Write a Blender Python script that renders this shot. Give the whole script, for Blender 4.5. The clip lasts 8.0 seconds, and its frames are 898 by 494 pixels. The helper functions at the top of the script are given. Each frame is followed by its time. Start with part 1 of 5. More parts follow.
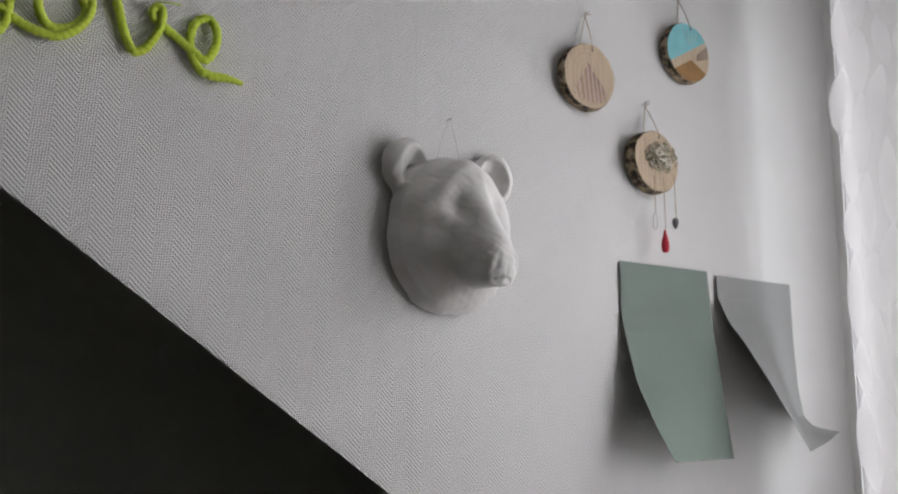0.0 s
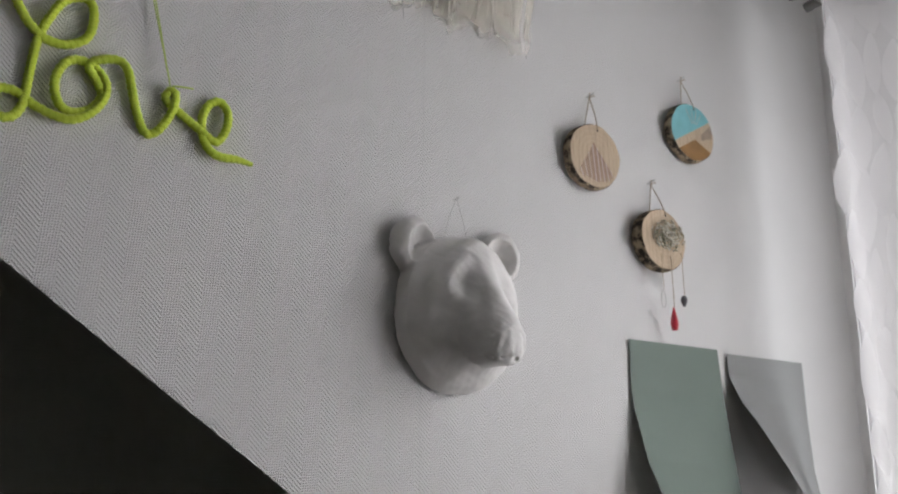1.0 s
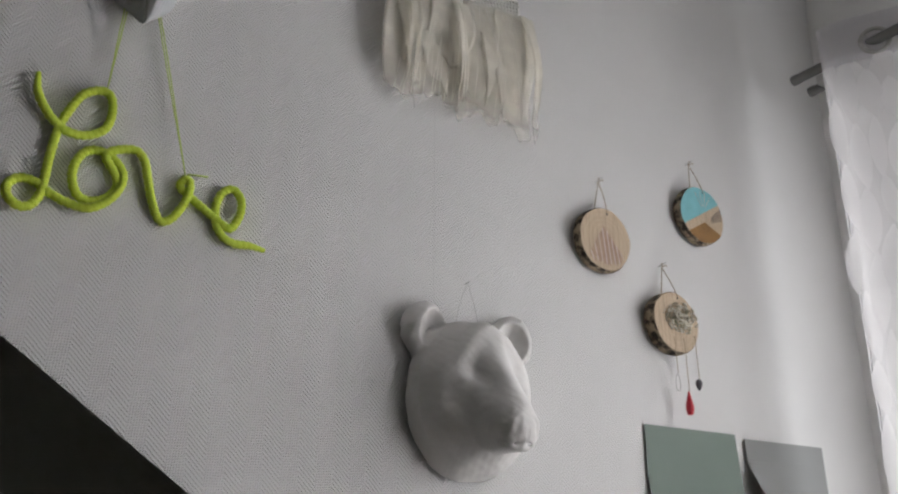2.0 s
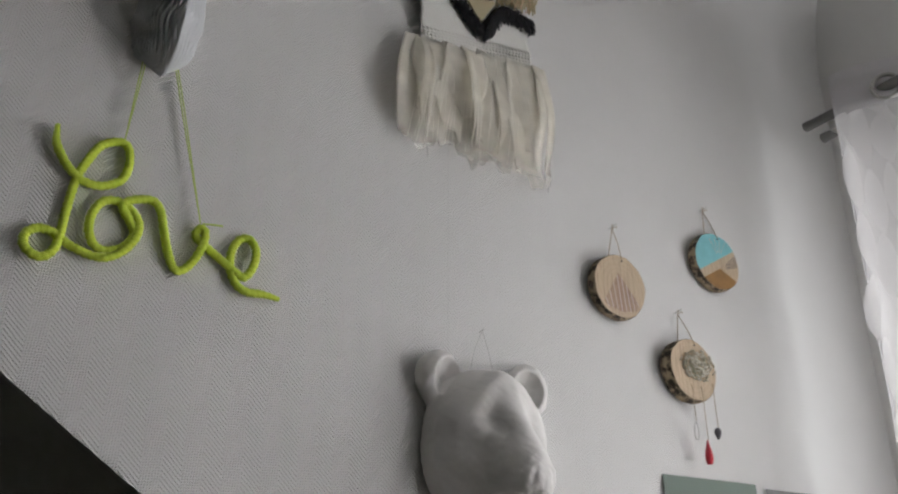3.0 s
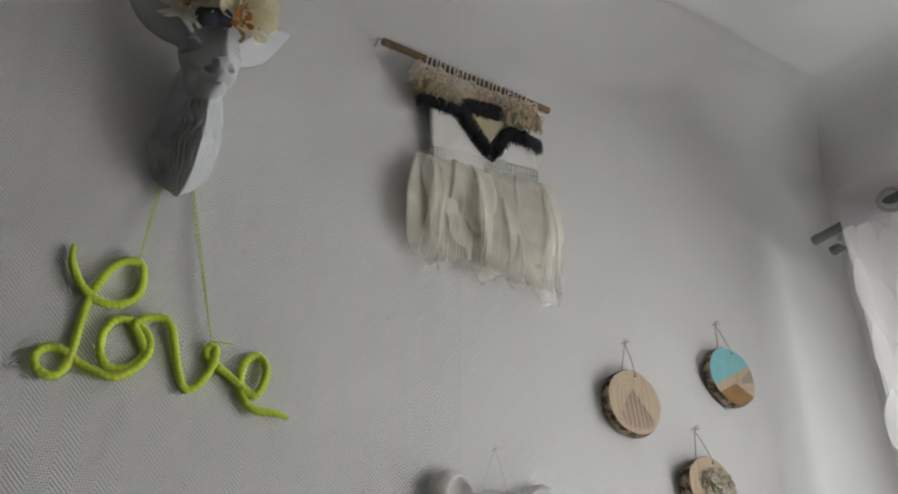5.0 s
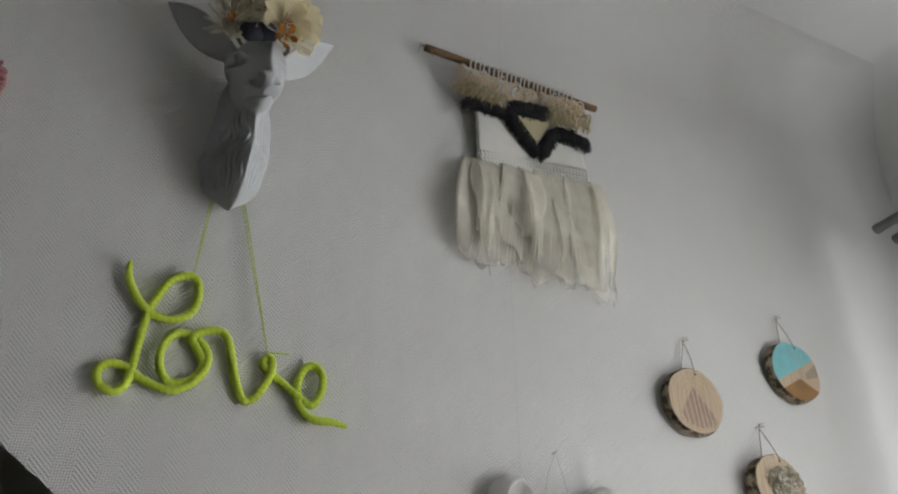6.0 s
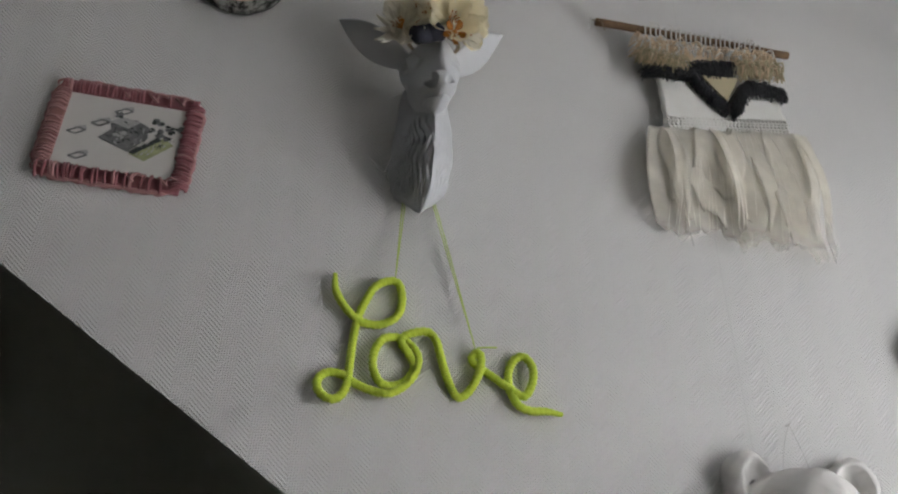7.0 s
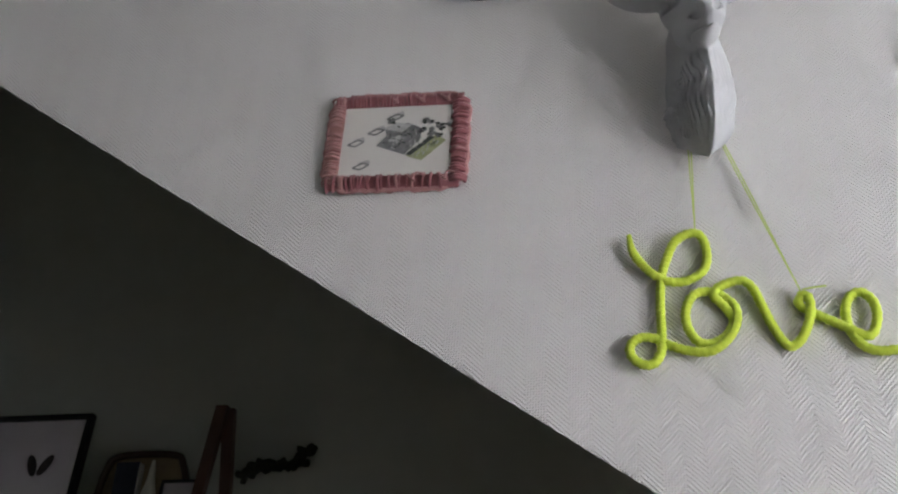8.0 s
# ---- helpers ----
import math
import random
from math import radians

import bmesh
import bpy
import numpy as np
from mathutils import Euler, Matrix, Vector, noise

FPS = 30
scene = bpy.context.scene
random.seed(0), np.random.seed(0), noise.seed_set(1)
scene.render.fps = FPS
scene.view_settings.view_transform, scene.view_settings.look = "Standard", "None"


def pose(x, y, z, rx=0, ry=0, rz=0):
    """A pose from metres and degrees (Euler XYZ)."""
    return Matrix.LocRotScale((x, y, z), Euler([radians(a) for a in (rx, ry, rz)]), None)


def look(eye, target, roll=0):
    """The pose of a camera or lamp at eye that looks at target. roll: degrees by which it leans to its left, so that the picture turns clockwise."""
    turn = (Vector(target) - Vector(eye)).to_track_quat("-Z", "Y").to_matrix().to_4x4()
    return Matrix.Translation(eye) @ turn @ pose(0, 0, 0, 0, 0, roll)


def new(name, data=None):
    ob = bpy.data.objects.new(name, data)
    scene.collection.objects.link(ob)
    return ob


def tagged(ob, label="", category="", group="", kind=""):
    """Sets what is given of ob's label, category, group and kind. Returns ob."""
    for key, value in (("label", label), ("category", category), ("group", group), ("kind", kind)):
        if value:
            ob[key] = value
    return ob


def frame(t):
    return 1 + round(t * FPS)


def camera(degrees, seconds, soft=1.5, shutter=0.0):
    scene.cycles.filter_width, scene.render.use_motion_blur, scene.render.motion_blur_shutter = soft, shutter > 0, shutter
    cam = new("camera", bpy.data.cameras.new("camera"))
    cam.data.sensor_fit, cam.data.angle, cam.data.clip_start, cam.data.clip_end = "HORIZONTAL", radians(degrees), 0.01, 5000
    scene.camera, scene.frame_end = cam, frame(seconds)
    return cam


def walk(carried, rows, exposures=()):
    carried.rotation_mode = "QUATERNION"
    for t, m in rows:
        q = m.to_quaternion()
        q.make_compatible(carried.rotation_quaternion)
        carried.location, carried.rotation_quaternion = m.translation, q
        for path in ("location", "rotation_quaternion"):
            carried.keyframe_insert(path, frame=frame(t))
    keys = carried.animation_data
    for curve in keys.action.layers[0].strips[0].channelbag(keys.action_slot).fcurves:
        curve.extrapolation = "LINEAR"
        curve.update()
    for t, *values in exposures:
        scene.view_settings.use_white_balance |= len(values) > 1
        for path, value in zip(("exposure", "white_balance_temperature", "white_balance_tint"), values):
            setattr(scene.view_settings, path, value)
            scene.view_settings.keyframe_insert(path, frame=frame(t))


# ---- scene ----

cam = camera(53.2, 8.0, soft=2.2)
PATH = [
    (0, (0.034, -0.994, 1.428), (1.165, 0.622, 1.759), 0.3),
    (0.5, (0.033, -0.995, 1.427), (1.147, 0.604, 1.876), 0.2),
    (1, (0.036, -0.996, 1.426), (1.128, 0.602, 1.931), 0.2),
    (1.5, (0.036, -0.999, 1.426), (1.103, 0.58, 2.034), 0.1),
    (3, (0.037, -0.997, 1.424), (1.027, 0.553, 2.21), -0.0),
    (3.5, (0.037, -0.998, 1.424), (1.007, 0.523, 2.287), -0.1),
    (4, (0.035, -0.999, 1.423), (0.983, 0.486, 2.371), -0.1),
    (4.5, (0.036, -0.999, 1.421), (0.962, 0.461, 2.426), -0.2),
    (6, (0.041, -0.991, 1.421), (0.845, 0.521, 2.454), -0.5),
    (6.5, (0.043, -0.986, 1.421), (0.713, 0.596, 2.444), -0.3),
    (7, (0.052, -0.973, 1.422), (0.449, 0.699, 2.446), -0.1),
    (7.5, (0.051, -0.947, 1.418), (0.167, 0.763, 2.449), -0.1),
    (8, (0.054, -0.909, 1.413), (-0.183, 0.794, 2.436), 0.8),
]
EXPOSURES = [(0.0, 0.03, 6400, 11), (4.5, 0.0, 6550, 7), (6.0, 0.05, 6500, 5), (7.0, 0.23, 6450, 8), (8.0, 0.80, 6350, 10)]
walk(cam, [(t, look(eye, target, roll)) for t, eye, target, roll in PATH], EXPOSURES)

# ---- light: grey daylight from one window in the right-hand wall ----
world = bpy.data.worlds.new("overcast_sky")
scene.world = world
world.use_nodes = True
wn = world.node_tree.nodes
sky = wn.new("ShaderNodeTexSky")
sky.sky_type, sky.sun_disc = "NISHITA", False
sky.sun_elevation, sky.sun_rotation = radians(38), radians(75)
wn["Background"].inputs["Strength"].default_value = 0.1
world.node_tree.links.new(sky.outputs[0], wn["Background"].inputs["Color"])
sun_data = bpy.data.lights.new("sun", "SUN")
sun_data.energy, sun_data.angle, sun_data.color = 0.8, radians(20), (1.0, 0.96, 0.9)
sun = new("sun", sun_data)
sun.matrix_world = look((6, -5, 6), (1.5, -0.9, 1.5))

WALL_X, BACK_Y, LEFT_X, CEIL = 1.67, -4.4, -3.6, 2.73     # the room's inner faces
WIN_Y0, WIN_Y1, WIN_Z0, WIN_Z1 = -1.6, -0.42, 1.0, 2.17   # window opening
pane_light = bpy.data.lights.new("window_daylight", "AREA")
pane_light.shape, pane_light.size, pane_light.size_y = "RECTANGLE", WIN_Z1 - WIN_Z0, WIN_Y1 - WIN_Y0
pane_light.energy, pane_light.color = 25.9, (0.97, 0.98, 0.995)
pl = new("window_daylight", pane_light)
pl.matrix_world = look((WALL_X + 0.03, (WIN_Y0 + WIN_Y1) / 2, (WIN_Z0 + WIN_Z1) / 2), (0, (WIN_Y0 + WIN_Y1) / 2, (WIN_Z0 + WIN_Z1) / 2))


# ---- materials ----
class Nodes:
    """Short hand for building one node material."""

    def __init__(self, name):
        self.mat = bpy.data.materials.new(name)
        self.mat.use_nodes = True
        self.tree = self.mat.node_tree
        self.bsdf = self.tree.nodes["Principled BSDF"]

    def add(self, kind, **values):
        node = self.tree.nodes.new(kind)
        for key, value in values.items():
            node.inputs[key.replace("_", " ")].default_value = value
        return node

    def link(self, a, b):
        self.tree.links.new(a, b)

    def math(self, op, a, b=0.0):
        node = self.tree.nodes.new("ShaderNodeMath")
        node.operation = op
        for n, v in enumerate((a, b)):
            if isinstance(v, (int, float)):
                node.inputs[n].default_value = v
            else:
                self.link(v, node.inputs[n])
        return node.outputs[0]

    def coords(self, which="Object"):
        return self.tree.nodes.new("ShaderNodeTexCoord").outputs[which]

    def noise(self, scale, detail=4.0, rough=0.55, vec=None):
        node = self.add("ShaderNodeTexNoise", Scale=scale, Detail=detail, Roughness=rough)
        self.link(vec if vec is not None else self.coords(), node.inputs["Vector"])
        return node.outputs["Fac"]

    def ramp(self, fac, stops):
        node = self.tree.nodes.new("ShaderNodeValToRGB")
        el = node.color_ramp.elements
        while len(el) < len(stops):
            el.new(0.5)
        for e, (p, c) in zip(el, stops):
            e.position, e.color = p, (*c, 1)
        self.link(fac, node.inputs[0])
        return node.outputs[0]

    def mix(self, fac, a, b, kind="MIX"):
        node = self.tree.nodes.new("ShaderNodeMix")
        node.data_type, node.blend_type = "RGBA", kind
        for socket, v in ((node.inputs[0], fac), (node.inputs[6], a), (node.inputs[7], b)):
            if isinstance(v, (int, float)):
                socket.default_value = v
            elif isinstance(v, tuple):
                socket.default_value = (*v, 1)
            else:
                self.link(v, socket)
        return node.outputs[2]

    def bump(self, height, strength=0.3, distance=0.002, after=None):
        node = self.add("ShaderNodeBump", Strength=strength, Distance=distance)
        self.link(height, node.inputs["Height"])
        if after is not None:
            self.link(after, node.inputs["Normal"])
        return node.outputs[0]

    def done(self, colour=None, rough=0.6, normal=None, metal=0.0, **more):
        b = self.bsdf.inputs
        if isinstance(colour, tuple):
            b["Base Color"].default_value = (*colour, 1)
        elif colour is not None:
            self.link(colour, b["Base Color"])
        if isinstance(rough, (int, float)):
            b["Roughness"].default_value = rough
        else:
            self.link(rough, b["Roughness"])
        b["Metallic"].default_value = metal
        if normal is not None:
            self.link(normal, b["Normal"])
        for key, value in more.items():
            b[key.replace("_", " ")].default_value = value
        return self.mat


def surface(name, colour, rough=0.6, vary=0.15, big=6.0, fine=90.0, bump=0.25, depth=0.001, metal=0.0, **more):
    """A general surface: the base colour with stains at a large scale and grain at a fine one."""
    n = Nodes(name)
    large, small = n.noise(big), n.noise(fine, 6)
    dark = tuple(c * (1 - vary) for c in colour)
    light = tuple(min(1, c * (1 + vary * 0.6)) for c in colour)
    col = n.mix(n.math("MULTIPLY", small, 0.35), n.ramp(large, [(0.3, dark), (0.7, light)]), dark)
    r = n.math("ADD", n.math("MULTIPLY", small, 0.2), rough - 0.1)
    return n.done(col, r, n.bump(small, bump, depth), metal, **more)


def wallpaper_material():
    """White-painted woven glass-fibre paper: small raised stitches in rows that form a herringbone, with a butt seam."""
    n = Nodes("white_herringbone_wallpaper")
    sep = n.tree.nodes.new("ShaderNodeSeparateXYZ")
    geo = n.tree.nodes.new("ShaderNodeNewGeometry")
    n.link(geo.outputs["Position"], sep.inputs[0])
    x, z = sep.outputs[0], sep.outputs[2]
    wob = n.math("MULTIPLY", n.noise(60.0, 2, vec=geo.outputs["Position"]), 0.0030)
    zig = n.math("PINGPONG", n.math("ADD", x, 10.0), 0.0225)                  # rows climb, then fall, column by column
    stripe = n.math("SINE", n.math("MULTIPLY", n.math("ADD", n.math("ADD", z, wob), zig), 2 * math.pi / 0.0056))
    stitch = n.math("SINE", n.math("MULTIPLY", n.math("SUBTRACT", n.math("ADD", z, wob), zig), 2 * math.pi / 0.0064))
    weave = n.math("MULTIPLY", n.math("MAXIMUM", stripe, -0.5), n.math("ADD", 0.8, n.math("MULTIPLY", stitch, 0.55)))
    grain = n.noise(900.0, 3, vec=geo.outputs["Position"])
    patch = n.noise(5.0, 5, vec=geo.outputs["Position"])
    fill = n.math("ADD", 0.45, n.math("MULTIPLY", n.noise(17.0, 3, vec=geo.outputs["Position"]), 0.9))
    seam = n.math("LESS_THAN", n.math("ABSOLUTE", n.math("SUBTRACT", x, 0.672)), 0.0005)
    height = n.math("SUBTRACT", n.math("ADD", n.math("MULTIPLY", weave, fill), n.math("MULTIPLY", grain, 0.8)), n.math("MULTIPLY", seam, 2.0))
    col = n.ramp(patch, [(0.3, (0.765, 0.755, 0.745)), (0.7, (0.805, 0.795, 0.785))])
    col = n.mix(n.math("MULTIPLY", seam, 0.2), col, (0.45, 0.44, 0.42))
    return n.done(col, 0.55, n.bump(height, 0.8, 0.0013))


def knit_material(name, colour, scale=700.0):
    n = Nodes(name)
    fuzz, big = n.noise(scale, 4), n.noise(40.0, 3)
    dark = tuple(c * 0.72 for c in colour)
    col = n.mix(fuzz, dark, n.mix(big, colour, tuple(min(1, c * 1.15) for c in colour)))
    return n.done(col, 0.85, n.bump(fuzz, 0.5, 0.0008), Sheen_Weight=0.3)


def cloth_material(name, clear, tint, glow=0.75):
    n = Nodes(name)
    fine = n.noise(700.0, 3)
    n.done(n.mix(fine, tuple(c * 0.96 for c in tint), tint), 0.8, n.bump(fine, 0.15, 0.0004))
    trans = n.add("ShaderNodeBsdfTranslucent", Color=(*tint, 1))
    one = n.add("ShaderNodeMixShader", Fac=glow)
    two = n.add("ShaderNodeMixShader", Fac=clear)
    clear_node = n.add("ShaderNodeBsdfTransparent", Color=(1, 1, 1, 1))
    n.link(n.bsdf.outputs[0], one.inputs[1])
    n.link(trans.outputs[0], one.inputs[2])
    n.link(one.outputs[0], two.inputs[1])
    n.link(clear_node.outputs[0], two.inputs[2])
    n.link(two.outputs[0], n.tree.nodes["Material Output"].inputs["Surface"])
    return n.mat


M_WALL = wallpaper_material()
M_PLASTER = surface("white_painted_plaster", (0.78, 0.77, 0.755), 0.7, 0.04, 3.0, 60.0, 0.12)
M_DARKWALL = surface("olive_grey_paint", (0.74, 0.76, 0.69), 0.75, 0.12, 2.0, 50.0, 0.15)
# tones of the two unseen walls, chosen for the light they bounce
M_GREYWALL = surface("warm_grey_low_bounce", (0.13, 0.128, 0.122), 0.75, 0.08, 2.0, 50.0, 0.15)
M_PALEWALL = surface("pale_fill_bounce", (0.52, 0.515, 0.50), 0.75, 0.06, 2.0, 50.0, 0.15)
M_LIGHTBLOCK = surface("black_light_block", (0.012, 0.012, 0.012), 0.6, 0.2)
# unseen floor, kept pale so that it bounces light upwards
M_FLOOR = surface("pale_bounce_floor", (0.25, 0.20, 0.15), 0.45, 0.25, 4.0, 80.0)
M_CEIL = surface("white_ceiling_paint", (0.78, 0.775, 0.765), 0.8, 0.03, 2.0, 70.0, 0.1)
M_FRAMEWHITE = surface("white_gloss_paint", (0.78, 0.78, 0.77), 0.3, 0.04)
M_LIME = knit_material("lime_green_knit", (0.68, 0.84, 0.07))
M_LIMETHREAD = surface("lime_thread", (0.62, 0.74, 0.22), 0.8, 0.15)
M_MACHE = surface("white_paper_mache", (0.74, 0.72, 0.70), 0.65, 0.06, 18.0, 160.0, 0.35, 0.0012)
M_PORCELAIN = surface("matt_grey_white_resin", (0.56, 0.57, 0.59), 0.42, 0.03, 14.0, 200.0, 0.08)
M_GREENPAPER = surface("sage_green_card", (0.172, 0.217, 0.19), 0.75, 0.05, 9.0, 500.0, 0.08)
M_GREYPAPER = surface("pale_grey_green_card", (0.275, 0.28, 0.275), 0.75, 0.04, 9.0, 500.0, 0.08)
M_TWINE = surface("natural_twine", (0.42, 0.33, 0.22), 0.9, 0.3, 300.0, 900.0, 0.5)
M_STEEL = surface("brushed_steel", (0.55, 0.54, 0.52), 0.3, 0.1, 30.0, 300.0, 0.1, metal=1.0)


# ---- mesh helpers ----
def part(name, bm, material, parent=None, label="", smooth=False):
    """Links a bmesh as one mesh object, under a thing or a part."""
    me = bpy.data.meshes.new(name)
    bm.normal_update()
    bm.to_mesh(me)
    bm.free()
    if smooth:
        me.polygons.foreach_set("use_smooth", [True] * len(me.polygons))
    me.materials.append(material)
    ob = new(name, me)
    if parent is not None:
        ob.parent = parent
    if label:
        ob["label"] = label
    return ob


def thing(name, place, label, category, group="", kind=""):
    ob = new(name)
    ob.location = place
    ob.empty_display_size = 0.02
    return tagged(ob, label, category, group, kind)


def box(bm, lo, hi, bevel=0.0):
    verts = bmesh.ops.create_cube(bm, size=1.0)["verts"]
    for v in verts:
        v.co = Vector([lo[n] + (v.co[n] + 0.5) * (hi[n] - lo[n]) for n in range(3)])
    if bevel:
        edges = {e for v in verts for e in v.link_edges}
        bmesh.ops.bevel(bm, geom=list(edges), offset=bevel, segments=2, affect="EDGES", profile=0.5)
    return bm


def slab(bm, outline, depth, axis="y", start=0.0):
    """A flat plate: an outline in (x, z) pushed from y = start to start + depth (or (x, y) along z)."""
    rings = []
    for d in (start, start + depth):
        rings.append([bm.verts.new((a, d, b) if axis == "y" else (a, b, d)) for a, b in outline])
    a, b = rings
    bm.faces.new(a)
    bm.faces.new(list(reversed(b)))
    for n in range(len(a)):
        m = (n + 1) % len(a)
        bm.faces.new((a[m], a[n], b[n], b[m]))
    bmesh.ops.recalc_face_normals(bm, faces=bm.faces)
    return bm


def spline(points, step):
    """Points at an even step along a Catmull-Rom curve."""
    p = [Vector(q) for q in points]
    p = [2 * p[0] - p[1], *p, 2 * p[-1] - p[-2]]
    fine = []
    for a, b, c, d in zip(p, p[1:], p[2:], p[3:]):
        for k in range(12):
            t = k / 12
            fine.append(0.5 * (2 * b + (c - a) * t + (2 * a - 5 * b + 4 * c - d) * t * t + (3 * b - a - 3 * c + d) * t ** 3))
    fine.append(p[-2])
    out, left = [fine[0]], step
    for a, b in zip(fine, fine[1:]):
        length, at = (b - a).length, 0.0
        while length - at >= left:
            at += left
            out.append(a.lerp(b, at / length))
            left = step
        left -= length - at
    if (out[-1] - fine[-1]).length > step * 0.3:
        out.append(fine[-1])
    return out


def tube(bm, points, radius, sides=8, ridges=0, twist=0.0, lift=0.0):
    """A round tube along points; radius is a number or a function of 0..1. ridges: raised strands that run round it."""
    up, rings, n = Vector((0.13, 0.95, 0.27)), [], len(points)
    for k, p in enumerate(points):
        ahead = (points[min(k + 1, n - 1)] - points[max(k - 1, 0)]).normalized()
        side = ahead.cross(up)
        side = side.normalized() if side.length > 1e-5 else Vector((1, 0, 0))
        up = side.cross(ahead)
        r = radius(k / max(1, n - 1)) if callable(radius) else radius
        ring = []
        for s in range(sides):
            a = 2 * math.pi * s / sides
            q = r * (1 + lift * math.sin(ridges * a) * math.cos(twist * k) + 0.5 * lift * math.cos(twist * k * 0.5 + a)) if ridges else r
            ring.append(bm.verts.new(p + q * (math.cos(a) * side + math.sin(a) * up)))
        rings.append(ring)
    for a, b in zip(rings, rings[1:]):
        for s in range(sides):
            bm.faces.new((a[s], a[(s + 1) % sides], b[(s + 1) % sides], b[s]))
    bm.faces.new(list(reversed(rings[0])))
    bm.faces.new(rings[-1])
    return bm


def sheet(bm, shape, nu, nv, thick=0.0004):
    """A thin curved sheet: shape(u, v) gives its middle; both faces and the rim are built."""
    grid = [[Vector(shape(u / nu, v / nv)) for u in range(nu + 1)] for v in range(nv + 1)]
    sides = []
    for sign in (0.5, -0.5):
        rows = []
        for v in range(nv + 1):
            row = []
            for u in range(nu + 1):
                du = grid[v][min(u + 1, nu)] - grid[v][max(u - 1, 0)]
                dv = grid[min(v + 1, nv)][u] - grid[max(v - 1, 0)][u]
                nrm = du.cross(dv)
                nrm = nrm.normalized() if nrm.length > 0 else Vector((0, -1, 0))
                row.append(bm.verts.new(grid[v][u] + nrm * sign * thick))
            rows.append(row)
        sides.append(rows)
    a, b = sides
    for v in range(nv):
        for u in range(nu):
            bm.faces.new((a[v][u], a[v][u + 1], a[v + 1][u + 1], a[v + 1][u]))
            bm.faces.new((b[v + 1][u], b[v + 1][u + 1], b[v][u + 1], b[v][u]))
    rim = [(0, u) for u in range(nu)] + [(v, nu) for v in range(nv)] + [(nv, u) for u in range(nu, 0, -1)] + [(v, 0) for v in range(nv, 0, -1)]
    for (v0, u0), (v1, u1) in zip(rim, rim[1:] + rim[:1]):
        bm.faces.new((a[v1][u1], a[v0][u0], b[v0][u0], b[v1][u1]))
    return bm


# ---- sculpted forms: distance fields turned into meshes ----
def ball(p, c, r):
    q = (p - np.array(c)) / np.array(r)
    k = np.linalg.norm(q, axis=-1)
    return (k - 1) * min(r)


def limb(p, a, b, ra, rb, flat=(1, 1, 1)):
    f = np.array(flat)
    a, b, p = np.array(a) * f, np.array(b) * f, p * f
    ab = b - a
    t = np.clip(((p - a) @ ab) / (ab @ ab), 0, 1)
    return np.linalg.norm(p - a - t[..., None] * ab, axis=-1) - (ra + (rb - ra) * t)


def blend(a, b, k):
    h = np.clip(0.5 + 0.5 * (b - a) / k, 0, 1)
    return b + (a - b) * h - k * h * (1 - h)


def carve(a, b, k):
    return -blend(-a, b, k)


def sculpt(name, field, lo, hi, step, material):
    """Surface nets over field(points); points are (right, up, out from the wall). Returns a mesh object."""
    axes = [np.arange(l, h + step, step) for l, h in zip(lo, hi)]
    pts = np.stack(np.meshgrid(*axes, indexing="ij"), -1)
    f = field(pts)
    nx, ny, nz = f.shape
    total, count = np.zeros((nx - 1, ny - 1, nz - 1, 3)), np.zeros((nx - 1, ny - 1, nz - 1))
    corners = [(i, j, k) for i in (0, 1) for j in (0, 1) for k in (0, 1)]

    def at(c):
        sl = tuple(slice(d, n - 1 + d) for d, n in zip(c, f.shape))
        return f[sl], pts[sl]

    for a in corners:
        for b in corners:
            if a < b and sum(abs(i - j) for i, j in zip(a, b)) == 1:
                (fa, pa), (fb, pb) = at(a), at(b)
                hit = (fa < 0) != (fb < 0)
                t = np.where(hit, fa / np.where(hit, fa - fb, 1), 0)[..., None]
                total += np.where(hit[..., None], pa + t * (pb - pa), 0)
                count += hit
    used = count > 0
    index = -np.ones(used.shape, int)
    index[used] = np.arange(used.sum())
    verts = total[used] / count[used][:, None]
    faces = []
    s = f < 0
    for ax in range(3):
        lo_s = [slice(1, -1)] * 3
        hi_s = [slice(1, -1)] * 3
        lo_s[ax], hi_s[ax] = slice(0, -1), slice(1, None)
        change = s[tuple(lo_s)] != s[tuple(hi_s)]
        b, c = [d for d in range(3) if d != ax]
        cells = np.argwhere(change)
        inside = s[tuple(lo_s)][change]
        base = cells.copy()
        base[:, b] += 1
        base[:, c] += 1
        quad = []
        for db, dc in ((0, 0), (-1, 0), (-1, -1), (0, -1)):
            q = base.copy()
            q[:, b] += db
            q[:, c] += dc
            quad.append(index[q[:, 0], q[:, 1], q[:, 2]])
        quad = np.stack(quad, 1)
        flip = inside if ax != 1 else ~inside
        quad[flip] = quad[flip][:, ::-1]
        faces.append(quad)
    me = bpy.data.meshes.new(name)
    world_verts = np.stack([verts[:, 0], -verts[:, 2], verts[:, 1]], 1)
    me.from_pydata(world_verts.tolist(), [], np.concatenate(faces).tolist())
    bm = bmesh.new()
    bm.from_mesh(me)
    bmesh.ops.recalc_face_normals(bm, faces=bm.faces)
    bm.to_mesh(me)
    bm.free()
    me.polygons.foreach_set("use_smooth", [True] * len(me.polygons))
    me.materials.append(material)
    return new(name, me)


